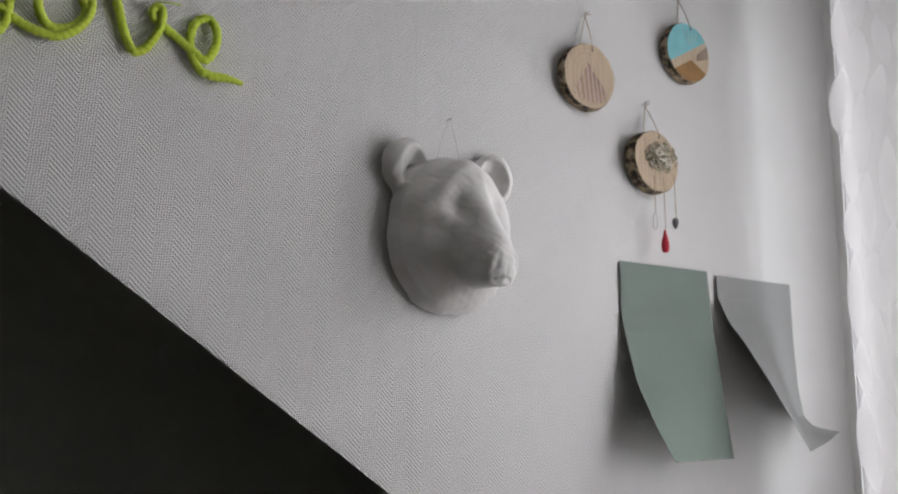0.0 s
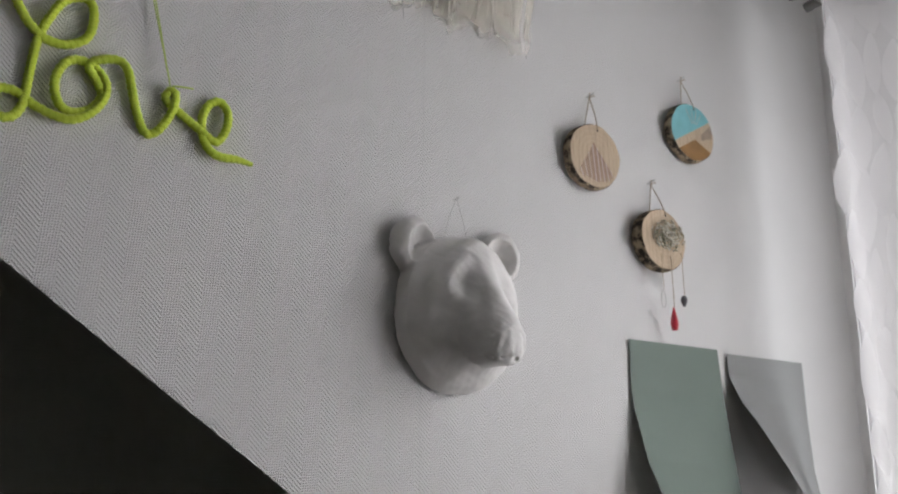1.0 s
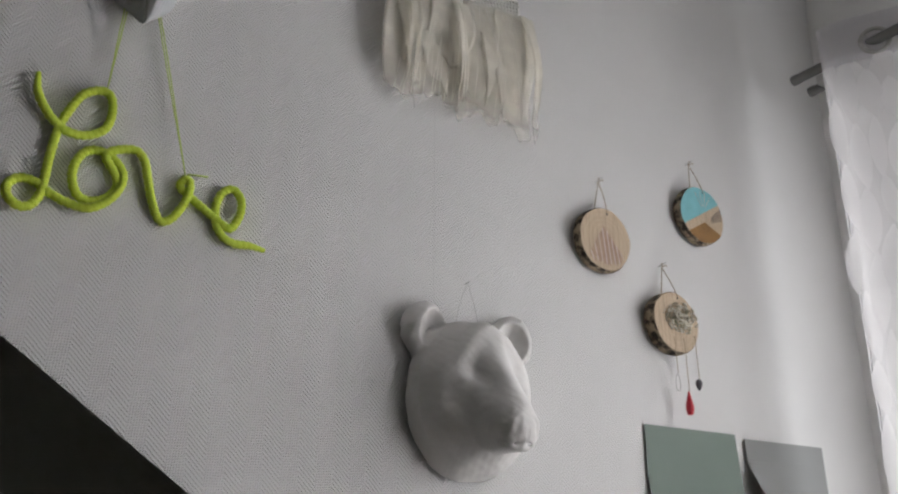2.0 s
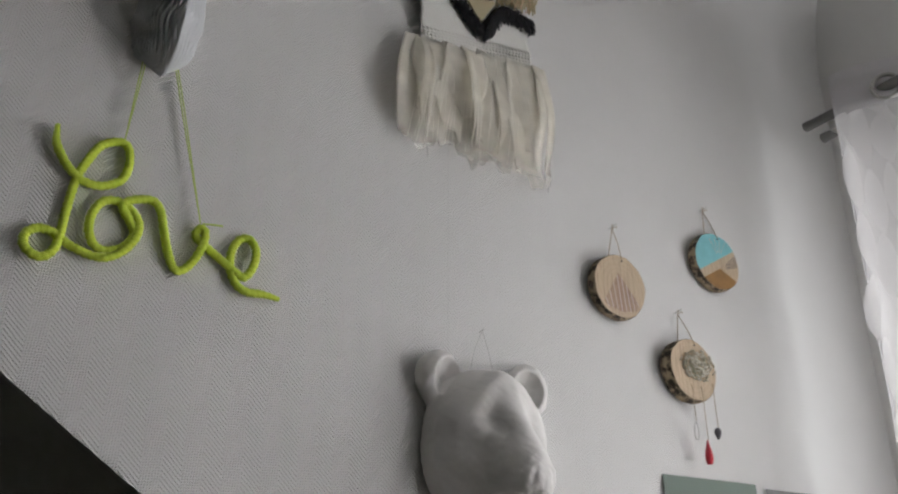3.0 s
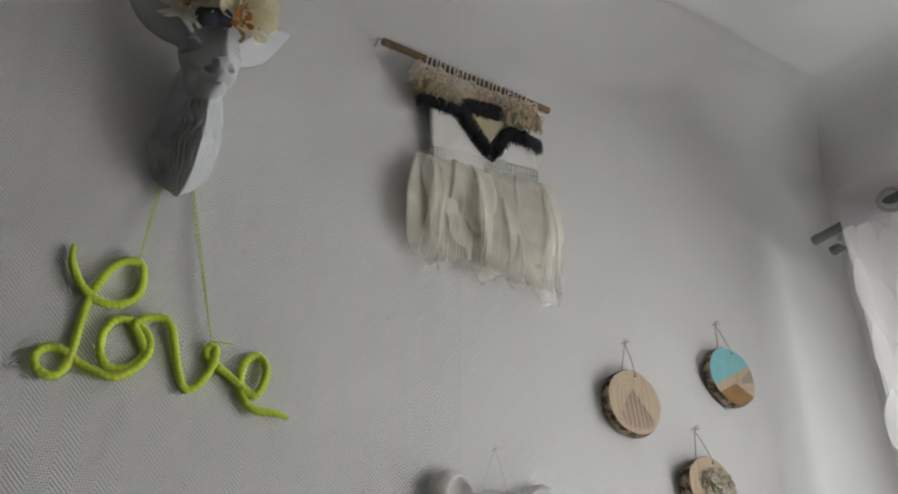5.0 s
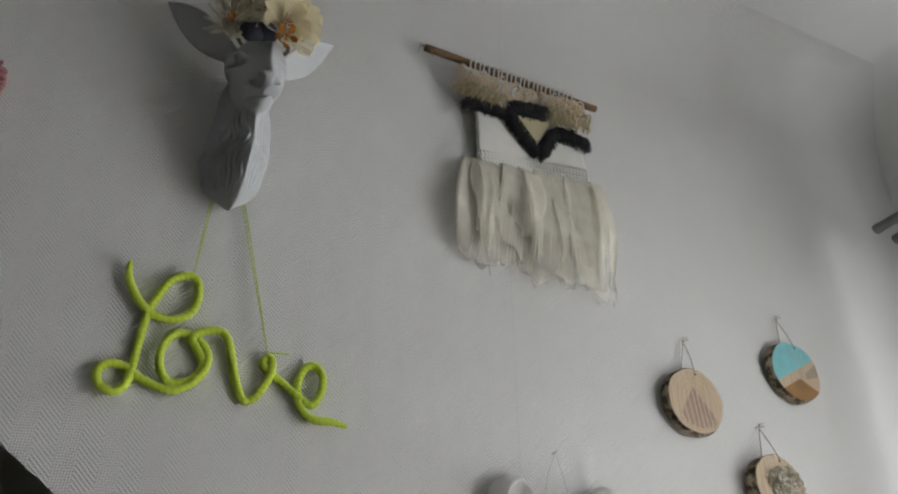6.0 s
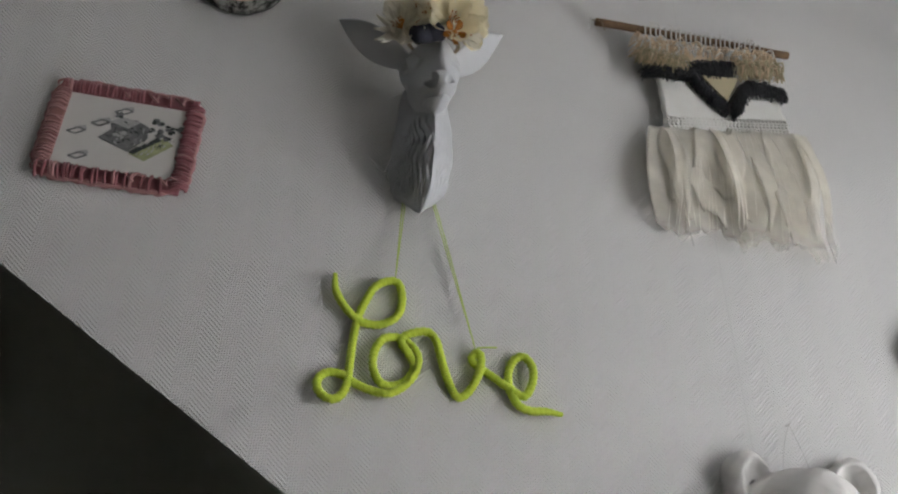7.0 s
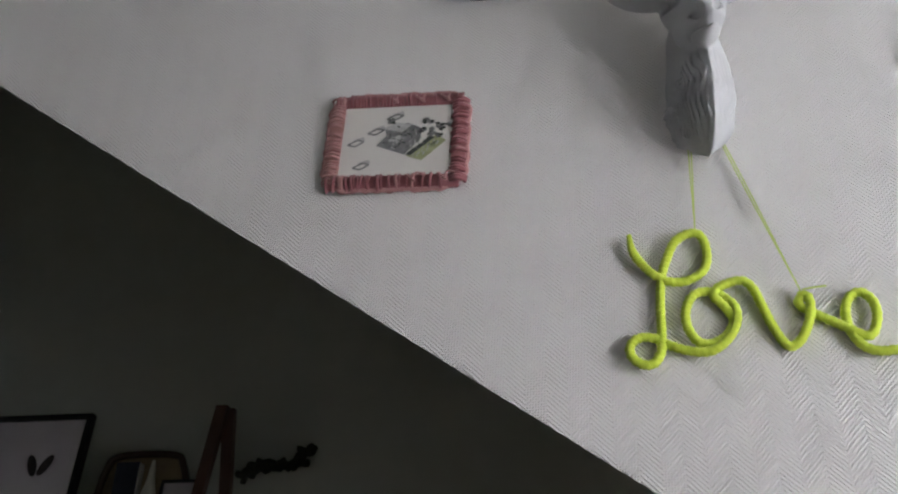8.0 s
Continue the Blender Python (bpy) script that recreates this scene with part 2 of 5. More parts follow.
def lumps(p, scale, seed=0.0):
    """Smooth unevenness from a few crossed waves, about -1..1."""
    x, y, z = (p[..., n] * scale + seed * (n + 1) for n in range(3))
    return (np.sin(x + 1.7 * np.sin(y * 0.7)) * np.sin(y * 1.1 + 1.3 * np.sin(z * 0.8)) + 0.5 * np.sin(2.3 * x + z) * np.sin(1.9 * y - z)) / 1.5


# ---- the room ----
EDGE_X, EDGE_Z, EDGE_SLOPE = 0.171, 1.638, -0.7025       # the wall's sloping lower edge


def edge_z(x):
    return EDGE_Z + EDGE_SLOPE * (x - EDGE_X)


def build_room():
    # main wall: hangs over the stair opening; its lower edge is cut at a slope and bevelled to the back
    bm = bmesh.new()
    x0, x1, t = -1.36, WALL_X, 0.06
    front = [(x0, 0, edge_z(x0)), (x1, 0, edge_z(x1)), (x1, 0, CEIL), (x0, 0, CEIL)]
    back = [(x0, t, edge_z(x0) + 0.09), (x1, t, edge_z(x1) + 0.09), (x1, t, CEIL), (x0, t, CEIL)]
    a, b = [bm.verts.new(c) for c in front], [bm.verts.new(c) for c in back]
    bm.faces.new(a)
    bm.faces.new(list(reversed(b)))
    for n in range(4):
        m = (n + 1) % 4
        bm.faces.new((a[m], a[n], b[n], b[m]))
    bmesh.ops.recalc_face_normals(bm, faces=bm.faces)
    tagged(part("wall_north", bm, M_WALL), "white herringbone wallpapered wall with a sloping lower edge", "wall", kind="structure")
    # added out of view: closes the opening's left so less light reaches the stair
    bm = box(bmesh.new(), (LEFT_X - 0.1, 0.0, 0), (x0, t, CEIL))
    tagged(part("wall_north_light_block", bm, M_WALL), "unseen white wallpapered wall added to keep light out of the stair", "wall", kind="structure")
    # added out of view: black block under the opening, keeps the stair dark
    bm = box(bmesh.new(), (x0, 0.0, 0), (WALL_X, t, 0.62))
    tagged(part("wall_stair_light_block", bm, M_LIGHTBLOCK), "unseen low black wall added to keep light out of the stair", "wall", kind="structure")
    # window wall, in four pieces round the opening
    wx = WALL_X + 0.22
    for name, lo, hi in (
        ("wall_east_below", (WALL_X, BACK_Y, 0), (wx, 0.06, WIN_Z0)),
        ("wall_east_above", (WALL_X, BACK_Y, WIN_Z1), (wx, 0.06, CEIL)),
        ("wall_east_near", (WALL_X, BACK_Y, WIN_Z0), (wx, WIN_Y0, WIN_Z1)),
        ("wall_east_far", (WALL_X, WIN_Y1, WIN_Z0), (wx, 0.06, WIN_Z1)),
    ):
        tagged(part(name, box(bmesh.new(), lo, hi), M_PLASTER), "white plastered wall round the window", "wall", kind="structure")
    # both out of view: south wall bounces fill, west wall soaks it up
    tagged(part("wall_south", box(bmesh.new(), (LEFT_X - 0.1, BACK_Y - 0.1, 0), (wx, BACK_Y, CEIL)), M_PALEWALL), "unseen wall behind the camera, pale to bounce fill light", "wall", kind="structure")
    tagged(part("wall_west", box(bmesh.new(), (LEFT_X - 0.1, BACK_Y, 0), (LEFT_X, 0.0, CEIL)), M_GREYWALL), "unseen side wall, dark grey to hold back bounced light", "wall", kind="structure")
    tagged(part("floor", box(bmesh.new(), (LEFT_X - 0.1, BACK_Y - 0.1, -0.1), (wx, 1.3, 0)), M_FLOOR), "unseen floor, pale brown to bounce light to the ceiling", "floor", kind="structure")
    tagged(part("ceiling", box(bmesh.new(), (LEFT_X - 0.1, BACK_Y - 0.1, CEIL), (wx, 0.06, CEIL + 0.1)), M_CEIL), "smooth white painted ceiling", "ceiling", kind="structure")
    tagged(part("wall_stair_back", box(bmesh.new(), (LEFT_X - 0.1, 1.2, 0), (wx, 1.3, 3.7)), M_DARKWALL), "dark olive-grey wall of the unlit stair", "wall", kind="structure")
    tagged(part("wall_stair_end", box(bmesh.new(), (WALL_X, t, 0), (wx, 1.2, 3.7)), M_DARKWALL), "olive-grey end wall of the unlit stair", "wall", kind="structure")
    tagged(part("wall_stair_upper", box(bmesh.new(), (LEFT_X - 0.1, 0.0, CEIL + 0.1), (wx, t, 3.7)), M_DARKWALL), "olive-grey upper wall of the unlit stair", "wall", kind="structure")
    tagged(part("ceiling_stair", box(bmesh.new(), (LEFT_X - 0.1, 0.0, 3.7), (wx, 1.3, 3.8)), M_CEIL), "ceiling high over the unlit stair", "ceiling", kind="structure")
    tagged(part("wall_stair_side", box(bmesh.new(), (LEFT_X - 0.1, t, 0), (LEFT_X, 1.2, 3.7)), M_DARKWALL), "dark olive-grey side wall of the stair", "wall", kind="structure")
    # plaster coves under the ceiling
    cr = 0.15
    cove = [(0.0, 0.0)] + [(cr - cr * math.sin(math.pi / 2 * k / 24), cr - cr * math.cos(math.pi / 2 * k / 24)) for k in range(25)]
    for name, along_x in (("trim_cove_north", True), ("trim_cove_east", False)):
        bm = bmesh.new()
        ends = []
        for e in ((-1.36, WALL_X) if along_x else (BACK_Y, 0.0)):
            ends.append([bm.verts.new((e, -0.001 - a, CEIL - 0.001 - b) if along_x else (WALL_X - 0.001 - a, e, CEIL - 0.001 - b)) for a, b in cove])
        n = len(cove)
        for k in range(n):
            bm.faces.new((ends[0][k], ends[0][(k + 1) % n], ends[1][(k + 1) % n], ends[1][k]))
        bm.faces.new(ends[0])
        bm.faces.new(list(reversed(ends[1])))
        bmesh.ops.recalc_face_normals(bm, faces=bm.faces)
        tagged(part(name, bm, M_WALL if along_x else M_PLASTER), "white cove under the ceiling", "trim", kind="structure")
    # window
    w = thing("window_1", (WALL_X + 0.1, (WIN_Y0 + WIN_Y1) / 2, WIN_Z0), "white framed casement window behind the curtain", "window", kind="structure")
    hy, hz = (WIN_Y1 - WIN_Y0) / 2, WIN_Z1 - WIN_Z0
    for lo, hi in (((0, -hy, 0), (0.07, hy, 0.07)), ((0, -hy, hz - 0.07), (0.07, hy, hz)), ((0, -hy, 0.07), (0.07, -hy + 0.07, hz - 0.07)),
                   ((0, hy - 0.07, 0.07), (0.07, hy, hz - 0.07)), ((0, -0.04, 0.07), (0.07, 0.04, hz - 0.07))):
        part("window_frame", box(bmesh.new(), lo, hi, 0.004), M_FRAMEWHITE, w)
    part("window_sill", box(bmesh.new(), (-0.14, -hy, -0.03), (0.0, hy, 0.0), 0.004), M_FRAMEWHITE, w)
    g = Nodes("window_glass")
    glass = g.done((1, 1, 1), 0.02, Transmission_Weight=1.0, IOR=1.45)
    for y0, y1 in ((-hy + 0.07, -0.04), (0.04, hy - 0.07)):
        pane = part("pane", box(bmesh.new(), (0.03, y0, 0.07), (0.036, y1, hz - 0.07)), glass, w)
        pane.visible_shadow = False


build_room()


# ---- lime green knitted word ----
def build_word():
    word = thing("knitted_word_sign", (0.28, 0, 1.87), "lime green knitted cord bent into the word Love", "wall decoration")
    strokes = (
        ((-142, 86), (-140, 63), (-130, 44), (-119, 32), (-105, 24), (-84, 24), (-64, 37), (-58, 58), (-62, 79), (-74, 83), (-92, 73), (-104, 50), (-112, 26), (-116, -6)),
        ((-118, -39), (-120, -58), (-128, -73), (-140, -76), (-152, -67), (-153, -53), (-142, -43), (-126, -44), (-110, -54), (-89, -62), (-69, -63), (-51, -51), (-39, -32)),
        ((-37, -13), (-46, 1), (-60, 9), (-78, 6), (-89, -11), (-91, -32), (-83, -50), (-69, -54), (-51, -45), (-41, -27), (-48, -11), (-58, 3), (-50, 13), (-28, 19)),
        ((-16, 10), (-9, -11), (-1, -37), (10, -59), (23, -55), (35, -35), (40, -17), (39, -4), (33, -3), (30, -12), (41, -21), (58, -32), (74, -43)),
        ((93, -53), (104, -35), (105, -14), (95, -1), (82, -7), (75, -26), (77, -49), (86, -65), (100, -71), (120, -70), (140, -72)),
    )
    flat = [p for s in strokes for p in s]
    pts = [(x / 1000, -0.0076 - 0.0022 * math.sin(n * 0.83), z / 1000) for n, (x, z) in enumerate(flat)]
    bm = tube(bmesh.new(), spline(pts, 0.0011), lambda t: 0.0051 * min(1.0, 0.55 + 20 * min(t, 1 - t)), 16, 4, 1.9, 0.13)
    part("knitted_cord", bm, M_LIME, word, smooth=True)
    # doubled threads up to a nail behind the deer's neck
    top = Vector((-0.05, -0.004, 0.33))
    for foot in ((-0.068, -0.012, 0.086), (0.033, -0.012, 0.0)):
        for k in (-1, 1):
            a = Vector(foot)
            mid = a.lerp(top, 0.5) + Vector((0.0016 * k, 0, 0))
            part("hanging_thread", tube(bmesh.new(), spline([a, mid, top], 0.003), 0.0008, 6, 2, 1.3, 0.3), M_LIMETHREAD, word, "thin lime thread", True)
    bm = tube(bmesh.new(), spline([(0.033, -0.018, 0.0), (0.045, -0.02, 0.001), (0.058, -0.018, 0.003)], 0.002), 0.0012, 6)
    part("thread_end", bm, M_LIMETHREAD, word, "knotted thread end", True)


build_word()


# ---- paper mache bear head ----
def build_bear():
    # outline of the head at each distance from the wall: half width, half height, middle
    outs = (-0.01, 0.0, 0.03, 0.055, 0.075, 0.095, 0.125, 0.15)
    wide = (0.098, 0.098, 0.091, 0.071, 0.050, 0.036, 0.027, 0.022)
    tall = (0.110, 0.110, 0.102, 0.086, 0.066, 0.046, 0.030, 0.024)
    mids = (-0.009, -0.009, -0.006, -0.007, -0.019, -0.040, -0.058, -0.064)

    def field(p):
        q = p.copy()
        q[..., 0] = np.abs(p[..., 0])
        u, v, w = (p[..., n] for n in range(3))
        a, b, c = (np.interp(w, outs, r) for r in (wide, tall, mids))
        d = ((np.abs(u / a) ** 2.15 + np.abs((v - c) / b) ** 2.15) ** (1 / 2.15) - 1) * np.minimum(a, b) * 0.8
        d = -blend(-d, -(w - 0.13), 0.012)                                                   # blunt end of the muzzle
        d = blend(d, limb(p, (0, 0.070, 0.05), (0, -0.034, 0.114), 0.018, 0.012), 0.016)          # bridge of the nose
        d = blend(d, limb(q, (0.022, 0.060, 0.056), (0.036, 0.036, 0.061), 0.010, 0.008), 0.018)  # brows
        d = carve(d, ball(q, (0.036, 0.020, 0.084), (0.011, 0.017, 0.014)), 0.016)                # eye hollows
        d = blend(d, ball(q, (0.043, 0.004, 0.061), (0.010, 0.009, 0.010)), 0.008)
        d = carve(d, limb(q, (0.060, -0.02, 0.082), (0.052, -0.06, 0.10), 0.014, 0.014), 0.02)    # hollow flank
        d = carve(d, limb(p, (0.0, 0.078, 0.075), (0.0, 0.04, 0.098), 0.004, 0.003), 0.012)       # furrow of the forehead
        d = blend(d, ball(p, (0, -0.056, 0.128), (0.024, 0.021, 0.011)), 0.003)                   # nose
        d = carve(d, limb(q, (0.013, -0.050, 0.143), (0.018, -0.068, 0.137), 0.0065, 0.005), 0.002)  # nostrils
        d = carve(d, limb(p, (0.0, -0.056, 0.144), (0.0, -0.086, 0.132), 0.003, 0.003), 0.002)
        d = carve(d, limb(q, (0.0, -0.080, 0.135), (0.034, -0.074, 0.10), 0.0030, 0.0015), 0.004)  # mouth
        d = d + 0.0005 * np.clip((w - 0.115) / 0.015, 0, 1) * lumps(p, 300.0, 3.0)
        ear = ball(q, (0.072, 0.079, 0.012), (0.034, 0.040, 0.024))
        ear = carve(ear, ball(q, (0.063, 0.076, 0.040), (0.027, 0.031, 0.032)), 0.002)
        d = blend(d, ear + 0.0011 * lumps(p, 130.0, 4.0), 0.005)
        crease = np.exp(-((lumps(p, 55.0, 6.0) / 0.1) ** 2)) * np.clip(lumps(p, 24.0, 9.0) + 0.1, 0, 1)
        d = d + 0.0013 * lumps(p, 48.0) + 0.0010 * crease + 0.0004 * lumps(p, 230.0, 2.0)
        return np.maximum(d, 0.006 - p[..., 2])

    bear = sculpt("bear_head", field, (-0.13, -0.14, -0.004), (0.13, 0.14, 0.165), 0.002, M_MACHE)
    bear.location = (0.722, 0, 1.652)
    tagged(bear, "white paper mache bear head hung on the wall", "sculpture")
    nail = thing("wall_nail", (0.724, 0, 1.81), "thin steel nail with wire above the bear head", "nail")
    part("shaft", tube(bmesh.new(), [Vector((0, 0.004, 0)), Vector((0.001, -0.012, 0.002))], 0.0008, 6), M_STEEL, nail)
    for k in (-1, 1):
        part("wire", tube(bmesh.new(), spline([(0, -0.008, 0.001), (0.012 * k, -0.006, -0.03), (0.02 * k, -0.006, -0.062)], 0.006), 0.00035, 4), M_STEEL, nail)


build_bear()


# ---- deer bust ----
def build_deer():
    def field(p):
        q = p.copy()
        q[..., 0] = np.abs(p[..., 0])
        u, v, w = (p[..., n] for n in range(3))
        d = limb(p, (-0.003, -0.085, 0.036), (-0.016, 0.03, 0.050), 0.049, 0.050)                  # breast and neck
        d = blend(d, limb(p, (0, -0.085, 0.03), (-0.004, -0.142, 0.03), 0.034, 0.006), 0.025)  # breast point
        d = blend(d, limb(p, (0.004, -0.01, 0.076), (0.005, -0.1, 0.072), 0.012, 0.012), 0.022)     # keel of the throat
        keel = np.interp(v, (-0.15, -0.12, -0.08, -0.02, 0.02), (0.034, 0.066, 0.088, 0.084, 0.072))
        d = carve(d, -(np.abs(u - 0.004) * np.where(u < 0.004, 0.9, 0.8) + (w - keel - 0.003) * np.where(u < 0.004, 0.44, 0.6)), 0.004)
        far = np.interp(v, (-0.15, -0.13, -0.11, -0.06, 0.0, 0.03), (0.006, 0.018, 0.032, 0.040, 0.042, 0.05))
        d = carve(d, -(u - far), 0.008)                                                  # slimmer side towards the window
        # overlapping locks of carved fur, each a bundle of strands
        arc = np.arctan2(u - 0.004, np.maximum(w, 0.001)) * 0.05
        fur = np.where(u < 0.004, 1.0, 0.22) * np.clip(np.abs(u - 0.004) / 0.007 - 0.1, 0, 1) * np.clip((-0.004 - v) / 0.03, 0, 1)
        sway = 2.0 * np.sin(v * 46 + 1.0 + 20 * arc) + 1.1 * np.sin(v * 115 + arc * 90)
        strand = np.abs(np.sin(arc * 560 + sway + 0.5 * np.sin(arc * 200))) - 0.6
        wavy = v + 0.006 * np.sin(arc * 140 + 0.8)
        tuft = 0.22 + np.exp(-(((wavy + 0.066) / 0.015) ** 2)) + np.exp(-(((wavy + 0.104) / 0.014) ** 2)) + 0.5 * np.exp(-(((wavy + 0.03) / 0.012) ** 2))
        swell = np.exp(-(((wavy + 0.074) / 0.010) ** 2)) + np.exp(-(((wavy + 0.112) / 0.010) ** 2))
        d = d + fur * (-0.0078 * strand * tuft + 0.0007 * np.sin(arc * 1500 + sway) - 0.0035 * swell)
        h = ball(p, (0, 0.06, 0.068), (0.042, 0.044, 0.045))                            # skull
        h = blend(h, limb(p, (0, 0.045, 0.08), (0.002, -0.005, 0.112), 0.034, 0.0245), 0.012)  # muzzle
        h = blend(h, limb(p, (0, 0.015, 0.07), (0.002, -0.021, 0.098), 0.03, 0.016), 0.01)  # jaw
        ridge = np.interp(v, (-0.05, -0.025, -0.008, 0.045, 0.105), (0.102, 0.129, 0.139, 0.119, 0.098))
        h = carve(h, -(np.abs(u - 0.008) * np.where(u < 0.008, 0.72, 0.68) + (w - ridge) * np.where(u < 0.008, 0.6, 0.73)), 0.006)
        h = blend(h, ball(p, (0.003, -0.007, 0.128), (0.015, 0.010, 0.010)), 0.006)      # nose
        h = blend(h, ball(q, (0.027, 0.053, 0.085), (0.008, 0.007, 0.009)), 0.008)       # closed lids
        front, au = np.clip((w - 0.085) / 0.012, 0, 1), np.abs(u - 0.003)
        h = h + 0.009 * front * np.exp(-(((v + 0.024 - 0.25 * au) / 0.0022) ** 2)) * np.clip((0.027 - au) / 0.006, 0, 1)  # mouth
        h = h + 0.016 * front * np.exp(-((((au - 0.0115) / 0.0058) ** 2 + ((v + 0.009 - 0.7 * (au - 0.0115)) / 0.0042) ** 2) ** 3))  # nostrils
        h = h + 0.011 * np.clip((w - 0.06) / 0.01, 0, 1) * np.exp(-(((v - 0.047 - 0.2 * (q[..., 0] - 0.035)) / 0.0022) ** 2)) * np.clip((q[..., 0] - 0.018) / 0.006, 0, 1)  # lid line
        d = blend(d, h, 0.007)
        # long leaf-shaped ears, hollow to the front; the second one is carried higher
        for sgn, tip in ((-1, (-0.125, 0.140, 0.05)), (1, (0.112, 0.163, 0.05))):
            a, b = np.array((sgn * 0.034, 0.074, 0.058)), np.array(tip)
            run = (b - a) / np.linalg.norm(b - a)
            cross = np.cross(np.array((sgn * 0.8, -0.75, 0.75)), run)
            cross /= np.linalg.norm(cross)
            out_dir = np.cross(run, cross)
            off = p - a
            t = (off @ run) / np.linalg.norm(b - a)
            tc = np.clip(t, 0, 1)
            width = 0.002 + 0.022 * np.sin(np.pi * (tc * 0.86 + 0.14)) ** 0.85
            side, out = off @ cross, off @ out_dir
            out = out - 11.0 * side ** 2 + 0.004
            thick = 0.0055
            ear = (np.sqrt((side / width) ** 2 + (out / thick) ** 2) - 1) * thick
            ear = np.maximum(ear, np.abs(t - tc) * np.linalg.norm(b - a) - 0.001)
            d = blend(d, ear, 0.006)
        return np.maximum(d, 0.002 - p[..., 2])

    deer = sculpt("deer_bust", field, (-0.135, -0.157, -0.003), (0.125, 0.172, 0.17), 0.0015, M_PORCELAIN)
    deer.location = (0.24, 0, 2.195)
    tagged(deer, "grey-white resin deer bust with closed eyes and carved fur", "sculpture")


build_deer()


# ---- loose cards ----
def build_cards():
    def green(u, v):
        s = 1 - v                                # 0 at the pinned top edge
        free = np.interp(s, (0.0, 0.26, 0.36, 0.62, 0.84, 1.0), (0.004, 0.004, 0.009, 0.032, 0.069, 0.103))
        held = np.interp(s, (0.0, 0.27, 0.55, 0.8, 1.0), (0.005, 0.0115, 0.0235, 0.034, 0.0435))
        k = (1 - u) ** 1.3
        return 1.056 + 0.207 * u, -float(free * k + held * (1 - k)) - 0.003 * math.sin(3.1 * u) * s, 1.642 - (0.304 + 0.005 * u) * s

    tagged(part("green_card", sheet(bmesh.new(), green, 30, 44), M_GREENPAPER), "sage green card pinned by its top and curling off the wall", "paper")

    def grey(u, v):
        s = 1 - v
        free = np.interp(s, (0.0, 0.135, 0.294, 0.401, 0.632, 0.893, 1.0), (0.0048, 0.0063, 0.0298, 0.0555, 0.1007, 0.1473, 0.1668))
        held = np.interp(s, (0.0, 0.4, 0.71, 0.86, 0.93, 0.97, 1.0), (0.004, 0.0055, 0.0095, 0.018, 0.036, 0.060, 0.0865))
        drop = np.interp(s, (0.0, 0.4, 0.71, 0.86, 0.93, 1.0), (0.0, 0.1055, 0.1885, 0.239, 0.256, 0.264))
        k = (1 - u) ** 1.15
        fold = -0.010 * max(0.0, s - 0.82) / 0.18 * math.sin(math.pi * u)     # the lower edge buckles outwards
        return 1.287 + 0.21 * u, -float(free * k + held * (1 - k)) + fold, 1.637 - float(0.287 * s * k + drop * (1 - k))

    tagged(part("grey_card", sheet(bmesh.new(), grey, 36, 48), M_GREYPAPER), "pale grey-green card twisting away from the wall", "paper")


build_cards()


# ---- flower crown on the deer ----
M_PETAL = cloth_material("cream_silk_petal", 0.05, (0.96, 0.90, 0.70), 0.6)
M_PETALWHITE = cloth_material("white_silk_petal", 0.05, (0.96, 0.93, 0.84), 0.6)
M_ORANGE = surface("orange_stamens", (0.55, 0.22, 0.03), 0.7, 0.3, 200.0, 700.0, 0.4)
M_NAVY = surface("dark_blue_grey_cloth_and_hole_shade", (0.035, 0.037, 0.055), 0.85, 0.3, 60.0, 500.0, 0.4)


def blossom(crown, at, facing, size, petals, slim, material, rng):
    """One silk flower: cupped petals round a tuft of stamens."""
    turn = Vector(facing).normalized().to_track_quat("Z", "Y").to_matrix().to_4x4()
    m = Matrix.Translation(at) @ turn
    bm = bmesh.new()
    for k in range(16):
        a, r = rng.uniform(0, 6.28), rng.uniform(0.1, 0.32) * size
        end = m @ Vector((r * math.cos(a), r * math.sin(a), size * rng.uniform(0.3, 0.5)))
        tube(bm, spline([m @ Vector((0, 0, 0)), (m @ Vector((0, 0, 0.001))).lerp(end, 0.5), end], 0.005), lambda t: 0.0005 + 0.0007 * (t > 0.8), 5)
    flower = part("blossom", bm, M_ORANGE, crown, "silk blossom with orange stamens", True)
    for k in range(petals):
        a = 2 * math.pi * k / petals + rng.uniform(-0.15, 0.15)
        cup = rng.uniform(0.25, 0.55)
        long = size * rng.uniform(0.85, 1.1)

        def petal(u, v):
            w = slim * size * math.sin(math.pi * (0.12 + 0.82 * v) ** 1.3) ** 0.7
            y = (u - 0.5) * 2 * w
            x = 0.004 + long * v
            z = cup * long * v ** 1.6 + 4.0 * y * y / size * 0.4 + 0.002 * math.sin(9 * u + 5 * v)
            return m @ Vector((x * math.cos(a) - y * math.sin(a), x * math.sin(a) + y * math.cos(a), z))

        part("petal", sheet(bmesh.new(), petal, 5, 6, 0.0005), material, flower, "silk petal", True)


